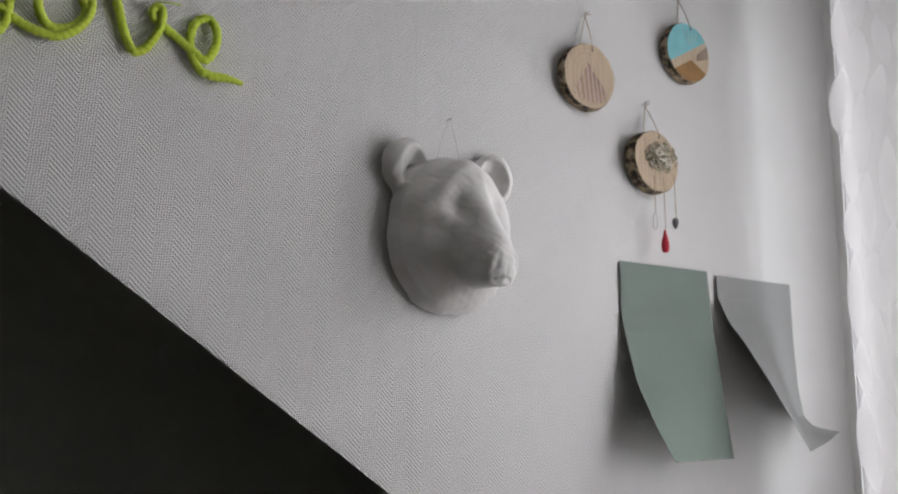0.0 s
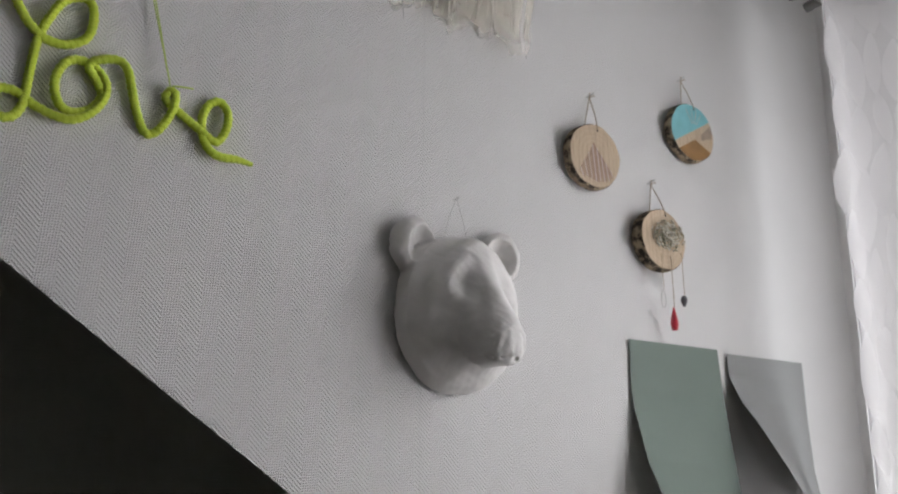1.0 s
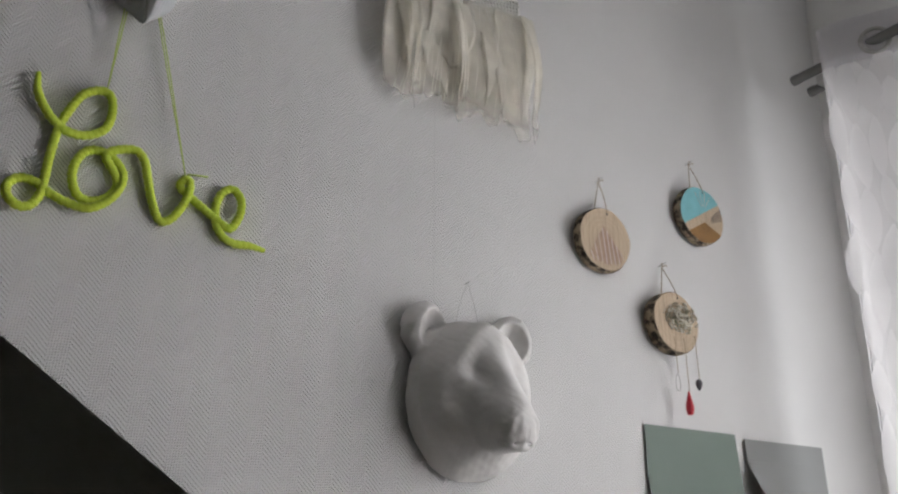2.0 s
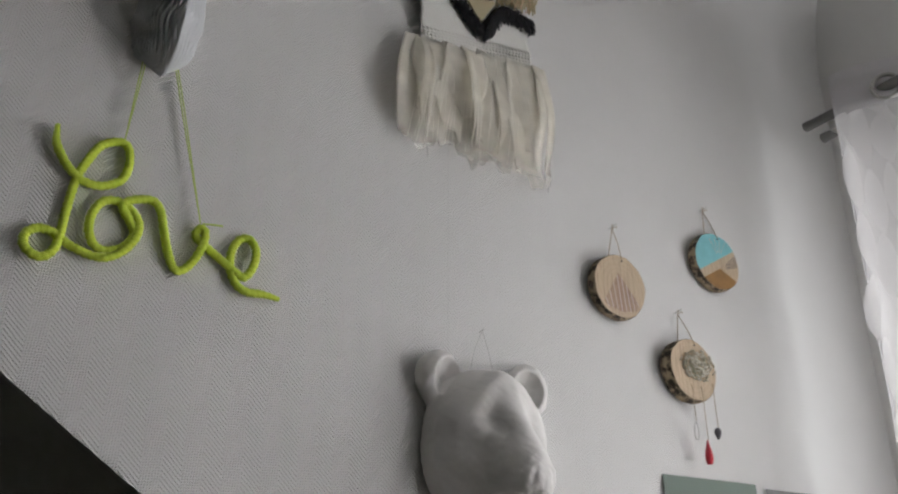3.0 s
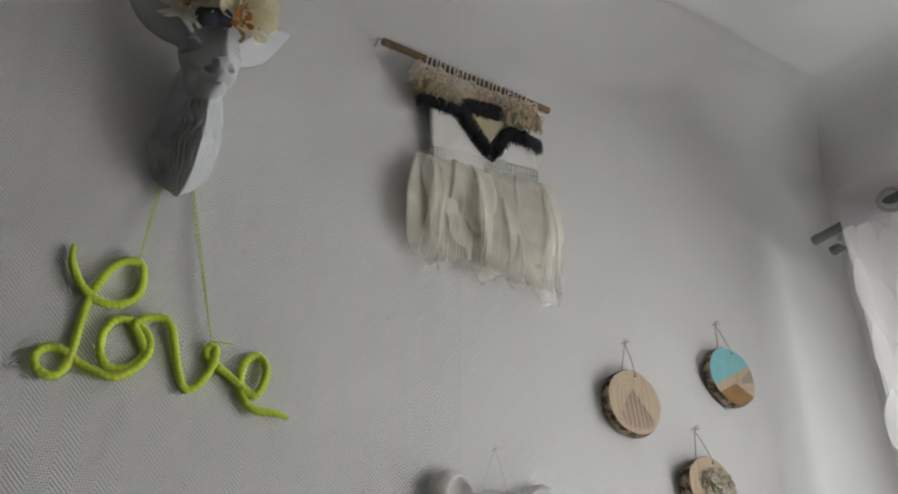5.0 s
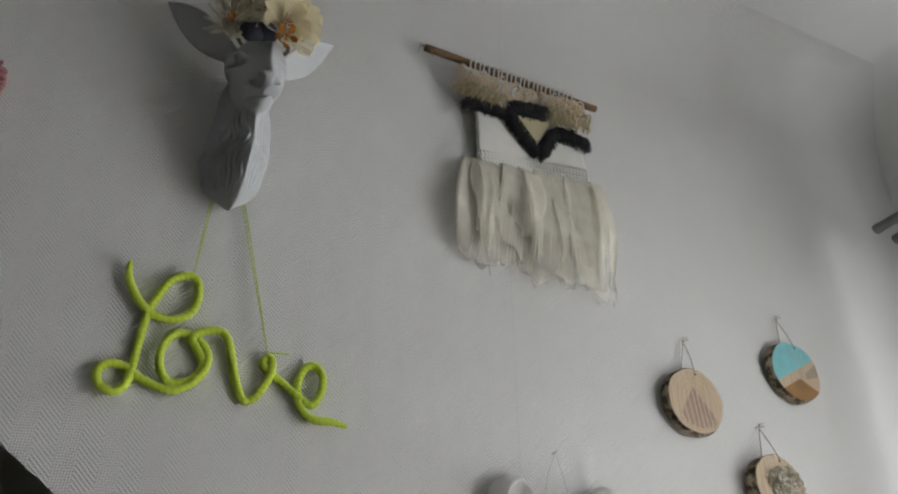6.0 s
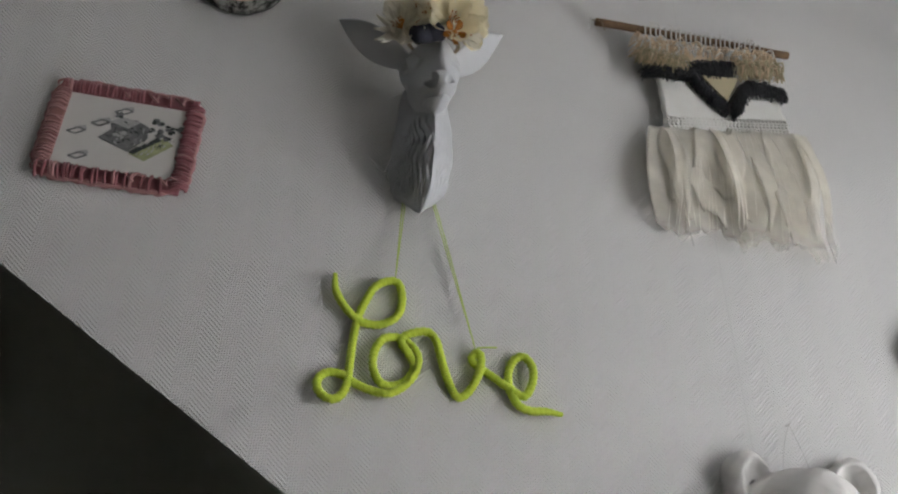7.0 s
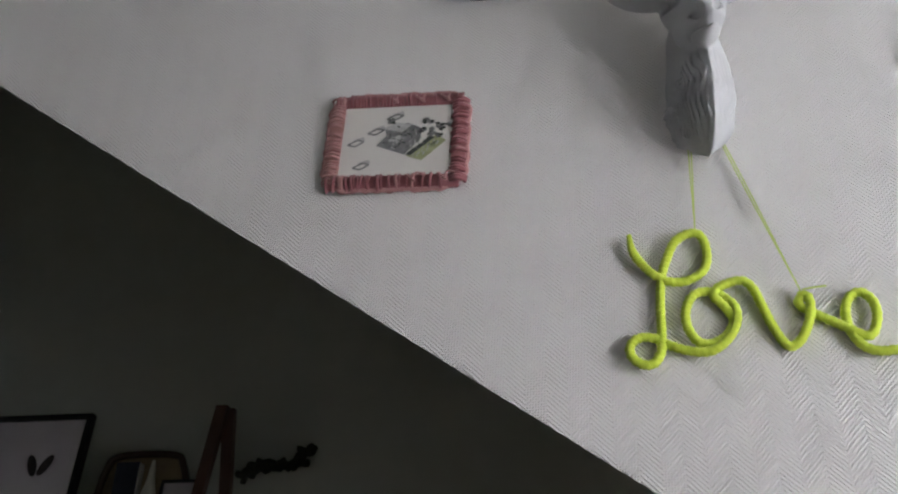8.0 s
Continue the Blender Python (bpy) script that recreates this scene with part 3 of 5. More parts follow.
def build_crown():
    rng = random.Random(5)
    crown = thing("flower_crown", (0.243, -0.08, 2.266), "cream silk flower crown with orange stamens on the deer", "flowers")
    bm = bmesh.new()
    ring = [(0.034 * math.cos(a), 0.026 * math.sin(a), 0.022 + 0.004 * math.sin(a)) for a in [2 * math.pi * k / 16 for k in range(17)]]
    part("band", tube(bm, spline(ring, 0.004), 0.0028, 6), M_TWINE, crown, "thin wrapped band", True)
    for at, facing, size, petals, slim, material in (
        ((0.014, -0.036, 0.030), (0.1, -1, -0.2), 0.036, 5, 0.46, M_PETAL),
        ((-0.02, -0.014, 0.055), (-0.25, -0.85, -0.3), 0.050, 6, 0.48, M_PETALWHITE),
        ((0.03, -0.016, 0.05), (0.4, -0.85, -0.25), 0.038, 6, 0.46, M_PETAL),
        ((0.034, -0.028, 0.022), (0.5, -0.9, -0.1), 0.024, 6, 0.4, M_PETALWHITE),
        ((0.008, -0.012, 0.08), (0.1, -0.85, -0.1), 0.044, 6, 0.48, M_PETAL),
        ((0.002, -0.03, 0.056), (-0.1, -1, -0.4), 0.032, 5, 0.46, M_PETALWHITE),
        ((-0.048, -0.02, 0.022), (-0.5, -0.85, -0.1), 0.036, 12, 0.12, M_PETALWHITE),
        ((0.018, -0.044, 0.008), (0.2, -0.8, -0.6), 0.013, 5, 0.32, M_ORANGE),
    ):
        blossom(crown, at, facing, size, petals, slim, material, rng)
    bm = bmesh.new()
    for k in (-1, 1):
        made = bmesh.ops.create_icosphere(bm, subdivisions=2, radius=0.017)["verts"]
        for v in made:
            v.co = Vector((-0.016 + k * 0.009 + v.co.x, -0.036 + v.co.y * 0.7, 0.006 + k * 0.004 + v.co.z * 0.85 + 0.002 * math.sin(300 * v.co.x)))
    part("bow", bm, M_NAVY, crown, "dark blue-grey cloth bow", True)


build_crown()


# ---- wood slices ----
def wood_material(name, base, ring):
    n = Nodes(name)
    v = n.coords()
    wave = n.add("ShaderNodeTexWave", Scale=38.0, Distortion=3.0, Detail=3.0, Detail_Scale=1.5)
    wave.wave_type, wave.rings_direction = "RINGS", "Y"
    n.link(v, wave.inputs["Vector"])
    grain = n.noise(420.0, 4)
    blot = n.noise(30.0, 4)
    col = n.mix(n.math("MULTIPLY", wave.outputs["Fac"], 0.22), base, ring)
    col = n.mix(n.math("MULTIPLY", blot, 0.35), col, tuple(c * 0.7 for c in base))
    squeeze = n.tree.nodes.new("ShaderNodeMapping")
    squeeze.inputs["Scale"].default_value = (1.0, 1.0, 0.06)
    squeeze.inputs["Rotation"].default_value = (0.0, 0.12, 0.0)
    n.link(v, squeeze.inputs["Vector"])
    streak = n.ramp(n.noise(330.0, 3, vec=squeeze.outputs[0]), [(0.5, (0, 0, 0)), (0.68, (1, 1, 1))])
    col = n.mix(n.math("MULTIPLY", streak, 0.45), col, tuple(c * 0.55 for c in ring))
    return n.done(col, 0.7, n.bump(grain, 0.25, 0.0005))


def bark_material(name, dark, light):
    n = Nodes(name)
    v = n.coords()
    big, fine = n.noise(75.0, 5, 0.65), n.noise(320.0, 4)
    col = n.ramp(big, [(0.42, dark), (0.5, tuple((a + b) / 2 for a, b in zip(dark, light))), (0.57, light)])
    col = n.mix(n.math("MULTIPLY", fine, 0.35), col, dark)
    return n.done(col, 0.9, n.bump(n.math("ADD", big, n.math("MULTIPLY", fine, 0.4)), 0.9, 0.003))


M_WOOD = wood_material("pale_cut_wood", (0.56, 0.44, 0.31), (0.40, 0.29, 0.185))
M_BARK = bark_material("brown_bark", (0.045, 0.034, 0.024), (0.50, 0.39, 0.26))
M_BIRCH = bark_material("birch_bark", (0.03, 0.028, 0.026), (0.42, 0.41, 0.39))
M_TURQ = surface("turquoise_paint", (0.20, 0.50, 0.54), 0.55, 0.12, 40.0, 300.0, 0.3)
M_OCHRE = surface("brown_stain", (0.30, 0.15, 0.035), 0.5, 0.3, 40.0, 300.0, 0.3)
M_GREYINK = surface("grey_ink", (0.12, 0.11, 0.12), 0.7, 0.2, 80.0, 400.0)
M_ROSEINK = surface("rose_metallic_ink", (0.42, 0.26, 0.20), 0.4, 0.25, 150.0, 600.0, 0.4)
M_PALEINK = surface("pale_ink", (0.62, 0.52, 0.46), 0.5, 0.2, 150.0, 600.0, 0.4)
M_RED = surface("red_enamel", (0.55, 0.012, 0.03), 0.3, 0.1, 60.0, 400.0)
M_LICHEN = bark_material("grey_lichen", (0.34, 0.31, 0.22), (0.70, 0.66, 0.56))


def outline_at(a, r, seed):
    """The uneven rim of a wood slice."""
    return r * (1 + 0.022 * math.sin(2 * a + seed) + 0.012 * math.sin(5 * a + 2.3 * seed) + 0.006 * math.sin(11 * a + seed))


def clip(poly, a, b, c):
    """Keeps the part of a convex outline where a x + b y <= c."""
    out = []
    for p, q in zip(poly, poly[1:] + poly[:1]):
        dp, dq = a * p[0] + b * p[1] - c, a * q[0] + b * q[1] - c
        if dp <= 0:
            out.append(p)
        if dp * dq < 0:
            t = dp / (dp - dq)
            out.append((p[0] + t * (q[0] - p[0]), p[1] + t * (q[1] - p[1])))
    return out


def wood_slice(name, place, r, depth, seed, nail, label, bark=None, group="hanging wood slices"):
    """A slice of log flat on the wall: bark rim, cut face, nail and a loop of twine. Returns the thing and its face depth."""
    ob = thing(name, (place[0], 0, place[1]), label, "wall decoration", group)
    n = 56
    bm = bmesh.new()
    rings = []
    for y, k in ((0.003, 0.97), (0.005, 1.0), (depth * 0.5, 1.012), (depth - 0.002, 0.995), (depth, 0.966)):
        rings.append([bm.verts.new((outline_at(2 * math.pi * j / n, r, seed) * k * math.cos(2 * math.pi * j / n), -y,
                                    outline_at(2 * math.pi * j / n, r, seed) * k * math.sin(2 * math.pi * j / n))) for j in range(n)])
    for a, b in zip(rings, rings[1:]):
        for j in range(n):
            bm.faces.new((a[j], a[(j + 1) % n], b[(j + 1) % n], b[j]))
    bm.faces.new(rings[0])
    bmesh.ops.recalc_face_normals(bm, faces=bm.faces)
    part("bark", bm, bark or M_BARK, ob, "rough bark rim", True)
    face = [(outline_at(2 * math.pi * j / n, r, seed) * 0.965 * math.cos(2 * math.pi * j / n), outline_at(2 * math.pi * j / n, r, seed) * 0.965 * math.sin(2 * math.pi * j / n)) for j in range(n)]
    part("cut_face", slab(bmesh.new(), face, 0.003, "y", -depth - 0.0004), M_WOOD, ob, "pale sawn wood face")
    if nail:
        nx, nz = nail[0] - place[0], nail[1] - place[1]
        part("nail", tube(bmesh.new(), [Vector((nx, 0.004, nz)), Vector((nx + 0.006, -0.014, nz + 0.007))], 0.0009, 6), M_STEEL, ob, "thin steel nail")
        hole_shade = Vector((0.006, -depth - 0.001, r * 0.8))
        knot = Vector((nx, -0.009, nz - 0.002))
        part("twine", tube(bmesh.new(), spline([knot, knot.lerp(hole_shade, 0.5) + Vector((0.001, -0.002, 0)), hole_shade + Vector((0, 0, 0.004)), hole_shade], 0.004), 0.0008, 5), M_TWINE, ob, "thin twine", True)
        back = Vector((-0.008, -0.006, r * 0.93))
        part("twine", tube(bmesh.new(), spline([knot, knot.lerp(back, 0.5), back], 0.004), 0.0008, 5), M_TWINE, ob, "thin twine", True)
        bm = bmesh.new()
        for a in (0.4, 2.3, 3.9):
            e = knot + Vector((0.008 * math.cos(a), -0.004, 0.006 * math.sin(a)))
            tube(bm, spline([knot, knot.lerp(e, 0.6) + Vector((0, -0.003, 0.002)), e], 0.002), 0.0007, 5)
        part("knot", bm, M_TWINE, ob, "knotted twine end", True)
        # no hole is cut: a dark ball stands for the shade inside it
        dot = bmesh.new()
        bmesh.ops.create_icosphere(dot, subdivisions=1, radius=0.0016, matrix=Matrix.Translation(hole_shade))
        part("hole_shade", dot, M_NAVY, ob)
    return ob, face


def build_slices():
    rng = random.Random(9)
    d = 0.0205
    # a pale slice printed with a hatched triangle
    ob, face = wood_slice("wood_slice", (0.983, 1.926), 0.0545, d, 0.4, (0.986, 2.032), "pale round wood slice printed with a rose hatched triangle")
    for k in range(26):
        x = -0.03 + 0.076 * k / 25
        top = 0.021 - abs(x - 0.003) * (1.55 if x < 0.003 else 1.15)
        bot = -0.043 + 0.25 * abs(x) + rng.uniform(-0.003, 0.003)
        w = rng.uniform(0.0004, 0.0011)
        bot = max(bot, -math.sqrt(max(0.0, 0.049 ** 2 - (x + 0.002) ** 2)))
        if top - bot > 0.004:
            lean = -0.006
            bm = slab(bmesh.new(), [(x - w, bot), (x + w, bot), (x + w + lean, top), (x - w + lean, top)], 0.0006, "y", -d - 0.0009)
            part("printed_line", bm, (M_ROSEINK, M_PALEINK, M_ROSEINK)[k % 3], ob)
    # painted slice
    ob, face = wood_slice("wood_slice", (1.220, 2.020), 0.0545, d, 1.7, (1.211, 2.121), "round wood slice painted turquoise and brown in facets")
    r = 0.0545
    turq = clip(face, 0.5, -0.86, -0.04 * r)
    part("painted_facet", slab(bmesh.new(), turq, 0.0006, "y", -d - 0.0009), M_TURQ, ob, "turquoise paint")
    brown = clip(clip(face, 0.45, 1.0, -0.19 * r), -0.57, 1.0, -0.281 * r)
    part("painted_facet", slab(bmesh.new(), brown, 0.0006, "y", -d - 0.0009), M_OCHRE, ob, "brown wood stain")
    for k in range(6):
        x = (0.42 + 0.09 * k) * r
        bm = slab(bmesh.new(), [(x, -0.18 * r + k * 0.03 * r), (x + 0.0016, -0.19 * r + k * 0.03 * r), (x + 0.0016, (0.05 + 0.07 * k) * r), (x, (0.02 + 0.07 * k) * r)], 0.0005, "y", -d - 0.0008)
        part("printed_line", bm, M_GREYINK, ob)
    for k in range(4):
        a, w = radians(62 + 19 * k), 0.0003
        p0, p1 = (0.1 + 0.2 * math.cos(a)) * r, (0.12 + 0.2 * math.sin(a)) * r
        q0, q1 = (0.1 + (0.72 + 0.05 * (k % 2)) * math.cos(a)) * r, (0.08 + (0.72 + 0.05 * (k % 2)) * math.sin(a)) * r
        part("scratched_line", slab(bmesh.new(), [(p0 - w, p1), (p0 + w, p1), (q0 + w, q1), (q0 - w, q1)], 0.0005, "y", -d - 0.0013), M_PALEINK, ob)
    # slice with lichen and three charms
    ob, face = wood_slice("wood_slice", (1.1235, 1.809), 0.0515, 0.0265, 2.9, (1.119, 1.909), "thick wood slice with grey lichen and three hanging charms")
    bm = bmesh.new()
    for k in range(90):
        a = k * 0.55
        rr = 0.004 + 0.00034 * k + rng.uniform(-0.002, 0.002)
        c = Vector((0.008 + 1.1 * rr * math.cos(a), -0.0275 - rng.uniform(0, 0.003), 0.008 + 0.72 * rr * math.sin(a)))
        e = c + Vector((-math.sin(a) * 0.009, rng.uniform(-0.003, 0.002), math.cos(a) * 0.007))
        tube(bm, spline([c, c.lerp(e, 0.5) + Vector((0, -0.002, 0.001)), e], 0.003), rng.uniform(0.0009, 0.0022), 6)
    part("lichen_rosette", bm, M_LICHEN, ob, "curled grey lichen rosette", True)
    cords = []
    for x, top, low in ((-0.010, -0.033, -0.085), (0.012, -0.034, -0.112), (0.038, -0.026, -0.09)):
        bm = tube(bmesh.new(), spline([(x - 0.001, -0.028, top + 0.008), (x, -0.0295, top), (x, -0.029, top - 0.014), (x, -0.03, low)], 0.004), 0.0006, 5)
        cords.append(part("charm_cord", bm, M_TWINE, ob, "thin grey cord", True))
    leaf = [Vector((-0.010 + 0.0045 * math.sin(a) * (1.1 - 0.2 * math.cos(a)), -0.028, -0.1 + 0.014 * math.cos(a))) for a in [2 * math.pi * k / 20 for k in range(21)]]
    part("leaf_charm", tube(bmesh.new(), leaf, 0.0007, 5), M_STEEL, cords[0], "thin silver leaf outline charm", True)
    bm = tube(bmesh.new(), [Vector((0.012, -0.028, -0.112 - 0.037 * k / 10)) for k in range(11)], lambda t: 0.0012 + 0.0052 * math.sin(math.pi * min(1, t * 0.86 + 0.02) ** 1.5) ** 0.9, 10)
    part("drop_charm", bm, M_RED, cords[1], "red teardrop charm", True)
    bm = tube(bmesh.new(), [Vector((0.038, -0.028, -0.09 - 0.018 * k / 8)) for k in range(9)], lambda t: 0.0008 + 0.0046 * math.sin(math.pi * (0.05 + 0.9 * t) ** 0.7), 8)
    part("bead_charm", bm, M_GREYINK, cords[2], "dark metal bead charm", True)
    # birch slice high on the wall
    wood_slice("birch_slice", (-0.03, 2.425), 0.066, 0.03, 4.1, None, "round birch slice with peeling dark and white bark", M_BIRCH)


build_slices()


# ---- crochet-edged postcard ----
M_PINK = knit_material("dusty_pink_yarn", (0.33, 0.115, 0.13), 500.0)
M_PINKLIGHT = knit_material("light_pink_yarn", (0.52, 0.26, 0.255), 500.0)
M_FELT = knit_material("beige_pink_felt", (0.44, 0.21, 0.19), 500.0)
M_CARD = surface("off_white_card", (0.68, 0.66, 0.63), 0.6, 0.04, 30.0, 400.0, 0.08)
M_INKGREY = surface("pencil_grey_print", (0.23, 0.23, 0.235), 0.7, 0.45, 130.0, 500.0, 0.1)
M_INKDARK = surface("dark_foliage_print", (0.05, 0.06, 0.055), 0.7, 0.4, 200.0, 600.0, 0.1)
M_INKGREEN = surface("lawn_green_print", (0.38, 0.40, 0.22), 0.7, 0.25, 150.0, 600.0, 0.1)
M_INKPALE = surface("pale_grey_print", (0.47, 0.46, 0.455), 0.7, 0.2, 150.0, 600.0, 0.1)


def build_postcard():
    rng = random.Random(21)
    ob = thing("crochet_postcard", (-0.1415, 0, 2.119), "printed postcard with a thick dusty pink crochet border", "picture")
    ob.rotation_euler = (0, radians(2.2), 0)
    hw, hh, bw = 0.091, 0.0745, 0.0195
    card = part("card", box(bmesh.new(), (-hw + 0.008, -0.007, -hh + 0.008), (hw - 0.008, -0.004, hh - 0.008)), M_CARD, ob, "off-white printed card")
    strips = []
    for lo, hi in (((-hw + 0.007, -0.009, hh - bw), (hw - 0.007, -0.002, hh)), ((-hw + 0.007, -0.009, -hh), (hw - 0.007, -0.002, -hh + bw)),
                   ((-hw, -0.009, -hh + bw), (-hw + bw, -0.002, hh - bw)), ((hw - bw, -0.009, -hh + bw), (hw, -0.002, hh - bw))):
        strips.append(part("border_strip", box(bmesh.new(), lo, hi, 0.0025), M_FELT if hi[0] < 0 else M_PINK, ob, "dense pink yarn strip"))
    # stitches over the border
    def stitch(a, b, outward, thick, material, strip):
        mid = a.lerp(b, 0.5) + Vector((rng.uniform(-0.001, 0.001), -0.004, rng.uniform(-0.001, 0.001)))
        e = b + outward * 0.0015 + Vector((0, 0.006, 0))
        part("stitch", tube(bmesh.new(), spline([a + Vector((0, 0.001, 0)), mid, b, e], 0.0025), thick, 6, 3, 1.1, 0.12), material, strip, smooth=True)

    for side in range(4):
        across = side < 2
        sgn = 1 if side % 2 else -1
        length = hw if across else hh
        n = int(2 * length / 0.0052)
        for k in range(n):
            c = -(length - 0.005) + (k + 0.5) * 2 * (length - 0.005) / n + rng.uniform(-0.0008, 0.0008)
            inn = (hh if across else hw) - bw + rng.uniform(-0.001, 0.0015)
            out = (hh if across else hw) - 0.001 + rng.uniform(-0.001, 0.001)
            skew = rng.uniform(-0.003, 0.003)
            if rng.random() < ((0.65 if c > 0.015 else 0.1) if across else (0.06 if side == 2 else 0.2)):
                continue
            if across:
                a, b, o = Vector((c, -0.0095, sgn * inn)), Vector((c + skew, -0.009, sgn * out)), Vector((0, 0, sgn))
            else:
                a, b, o = Vector((sgn * inn, -0.0095, c)), Vector((sgn * out, -0.009, c + skew)), Vector((sgn, 0, 0))
            pale = rng.random() < (0.9 if side == 2 else 0.16)
            stitch(a, b, o, rng.uniform(0.0011, 0.0017) if side == 2 else rng.uniform(0.0013, 0.0027), M_PINKLIGHT if pale else M_PINK, strips[(1, 0, 2, 3)[side]])
    # outer chain round the edge
    edge = []
    for k in range(97):
        a = 2 * math.pi * k / 96
        x = max(-1, min(1, 1.22 * math.cos(a))) * (hw + 0.001)
        z = max(-1, min(1, 1.22 * math.sin(a))) * (hh + 0.001)
        edge.append((x + 0.0008 * math.sin(17 * a), -0.005, z + 0.0008 * math.cos(13 * a)))
    part("edge_chain", tube(bmesh.new(), spline(edge, 0.002), 0.0034, 7, 3, 0.8, 0.25), M_PINKLIGHT, ob, "lighter pink crochet chain", True)
    # loose curls on the top and lower edges
    for x, z in ((-0.0, hh - 0.0115), (0.035, hh - 0.0115), (0.068, hh - 0.011), (0.07, -hh + 0.0125), (0.03, -hh + 0.0115)):
        pts = [(x - 0.013 + 0.0045 * k + 0.005 * math.sin(k * 1.3), -0.0135, z + 0.0065 * math.cos(k * 1.25 + 0.9)) for k in range(6)]
        part("loose_loop", tube(bmesh.new(), spline(pts, 0.0018), 0.0017, 6, 3, 0.8, 0.2), M_PINKLIGHT, ob, smooth=True)
    y = -0.0074

    def ink(name, poly, material, d=0.0):
        part(name, slab(bmesh.new(), [((1.26 * px + 4) / 1000, (1.26 * pz - 3) / 1000) for px, pz in poly], 0.0004, "y", y - d), material, card)

    ink("printed_house", [(-24, -4), (-14, 8), (-16, 16), (-6, 22), (8, 24), (20, 18), (22, 4), (6, -16)], M_INKGREY)
    ink("printed_roof", [(-18, 17), (-6, 25), (12, 22), (2, 12)], M_INKPALE, 0.0003)
    ink("printed_wall", [(-12, 3), (0, 9), (4, 2), (-6, -4)], M_INKPALE, 0.0003)
    ink("printed_lawn", [(8, -18), (24, -24), (48, 0), (38, 8)], M_INKGREEN, 0.0002)
    ink("printed_path", [(7, -16), (12, -18), (36, 4), (31, 6)], M_INKDARK, 0.0005)
    for cx, cz, rr in ((-8, 25, 6), (27, 25, 7), (40, 18, 6), (49, 20, 6), (33, 9, 8), (40, 6, 6), (22, 14, 5)):
        for k in range(9):
            a, m = rng.uniform(0, 6.28), rng.uniform(0, 1.0)
            ox, oz, q = cx + m * rr * math.cos(a), cz + 0.8 * m * rr * math.sin(a), rr * rng.uniform(0.25, 0.5)
            ink("printed_tree", [(ox + q * math.cos(b) * rng.uniform(0.7, 1.2), oz + 0.75 * q * math.sin(b) * rng.uniform(0.7, 1.2)) for b in [0.7 * j for j in range(9)]], M_INKDARK if k % 2 else M_INKGREY, 0.0004 + 0.00012 * k)
    for k in range(70):
        cx, cz = rng.uniform(-18, 22), rng.uniform(-12, 22)
        if cz < 20 - 0.6 * abs(cx) - (10 if cx < -5 else 0) + 4 and cz > -0.8 * cx - 18:
            l, a = rng.uniform(2, 6), rng.choice((0.55, -0.5, 1.5)) + rng.uniform(-0.15, 0.15)
            dx, dz = l * math.cos(a), l * math.sin(a)
            nx, nz = -math.sin(a) * rng.uniform(0.25, 0.7), math.cos(a) * rng.uniform(0.25, 0.7)
            ink("printed_mark", [(cx + nx, cz + nz), (cx + dx + nx, cz + dz + nz), (cx + dx - nx, cz + dz - nz), (cx - nx, cz - nz)], (M_INKDARK, M_INKPALE, M_INKGREY)[k % 3], 0.0006 + 0.00001 * k)
    for k in range(24):
        t = rng.random()
        cx, cz = 12 + 30 * t + rng.uniform(0, 8), -20 + 24 * t + rng.uniform(-3, 3)
        ink("printed_mark", [(cx, cz), (cx + 0.8, cz + 0.2), (cx + 1.4, cz + 3.5), (cx + 0.6, cz + 3.2)], M_INKDARK if k % 3 == 0 else M_INKPALE, 0.0004 + 0.00001 * k)
    for cx, cz in ((-46, 1), (-26, 15), (-38, -28), (-7, 33)):
        for (ax, az, bx, bz) in ((-8, -3, 2, 3), (2, 3, 9, 1), (9, 1, 0, -5), (0, -5, -8, -3)):
            dx, dz = bx - ax, bz - az
            l = math.hypot(dx, dz)
            nx, nz = -dz / l * 0.9, dx / l * 0.9
            ink("printed_chair", [(cx + ax + nx, cz + az + nz), (cx + bx + nx, cz + bz + nz), (cx + bx - nx, cz + bz - nz), (cx + ax - nx, cz + az - nz)], M_INKGREY, 0.0002)
        ink("printed_shade", [(cx - 3, cz + 3), (cx + 8, cz + 7), (cx + 10, cz + 3), (cx + 2, cz + 1)], M_INKPALE, 0.0001)


build_postcard()


# ---- woven wall hanging ----
def weave_material():
    n = Nodes("off_white_plain_weave")
    sep = n.tree.nodes.new("ShaderNodeSeparateXYZ")
    n.link(n.coords(), sep.inputs[0])
    row = n.math("SINE", n.math("MULTIPLY", sep.outputs[2], 2 * math.pi / 0.0042))
    col = n.math("SINE", n.math("MULTIPLY", sep.outputs[0], 2 * math.pi / 0.0056))
    h = n.math("ADD", n.math("MULTIPLY", row, col), n.math("MULTIPLY", n.noise(500.0, 3), 0.8))
    tone = n.ramp(n.noise(45.0, 4), [(0.3, (0.86, 0.845, 0.80)), (0.7, (0.90, 0.89, 0.85))])
    return n.done(tone, 0.9, n.bump(h, 0.6, 0.0014))


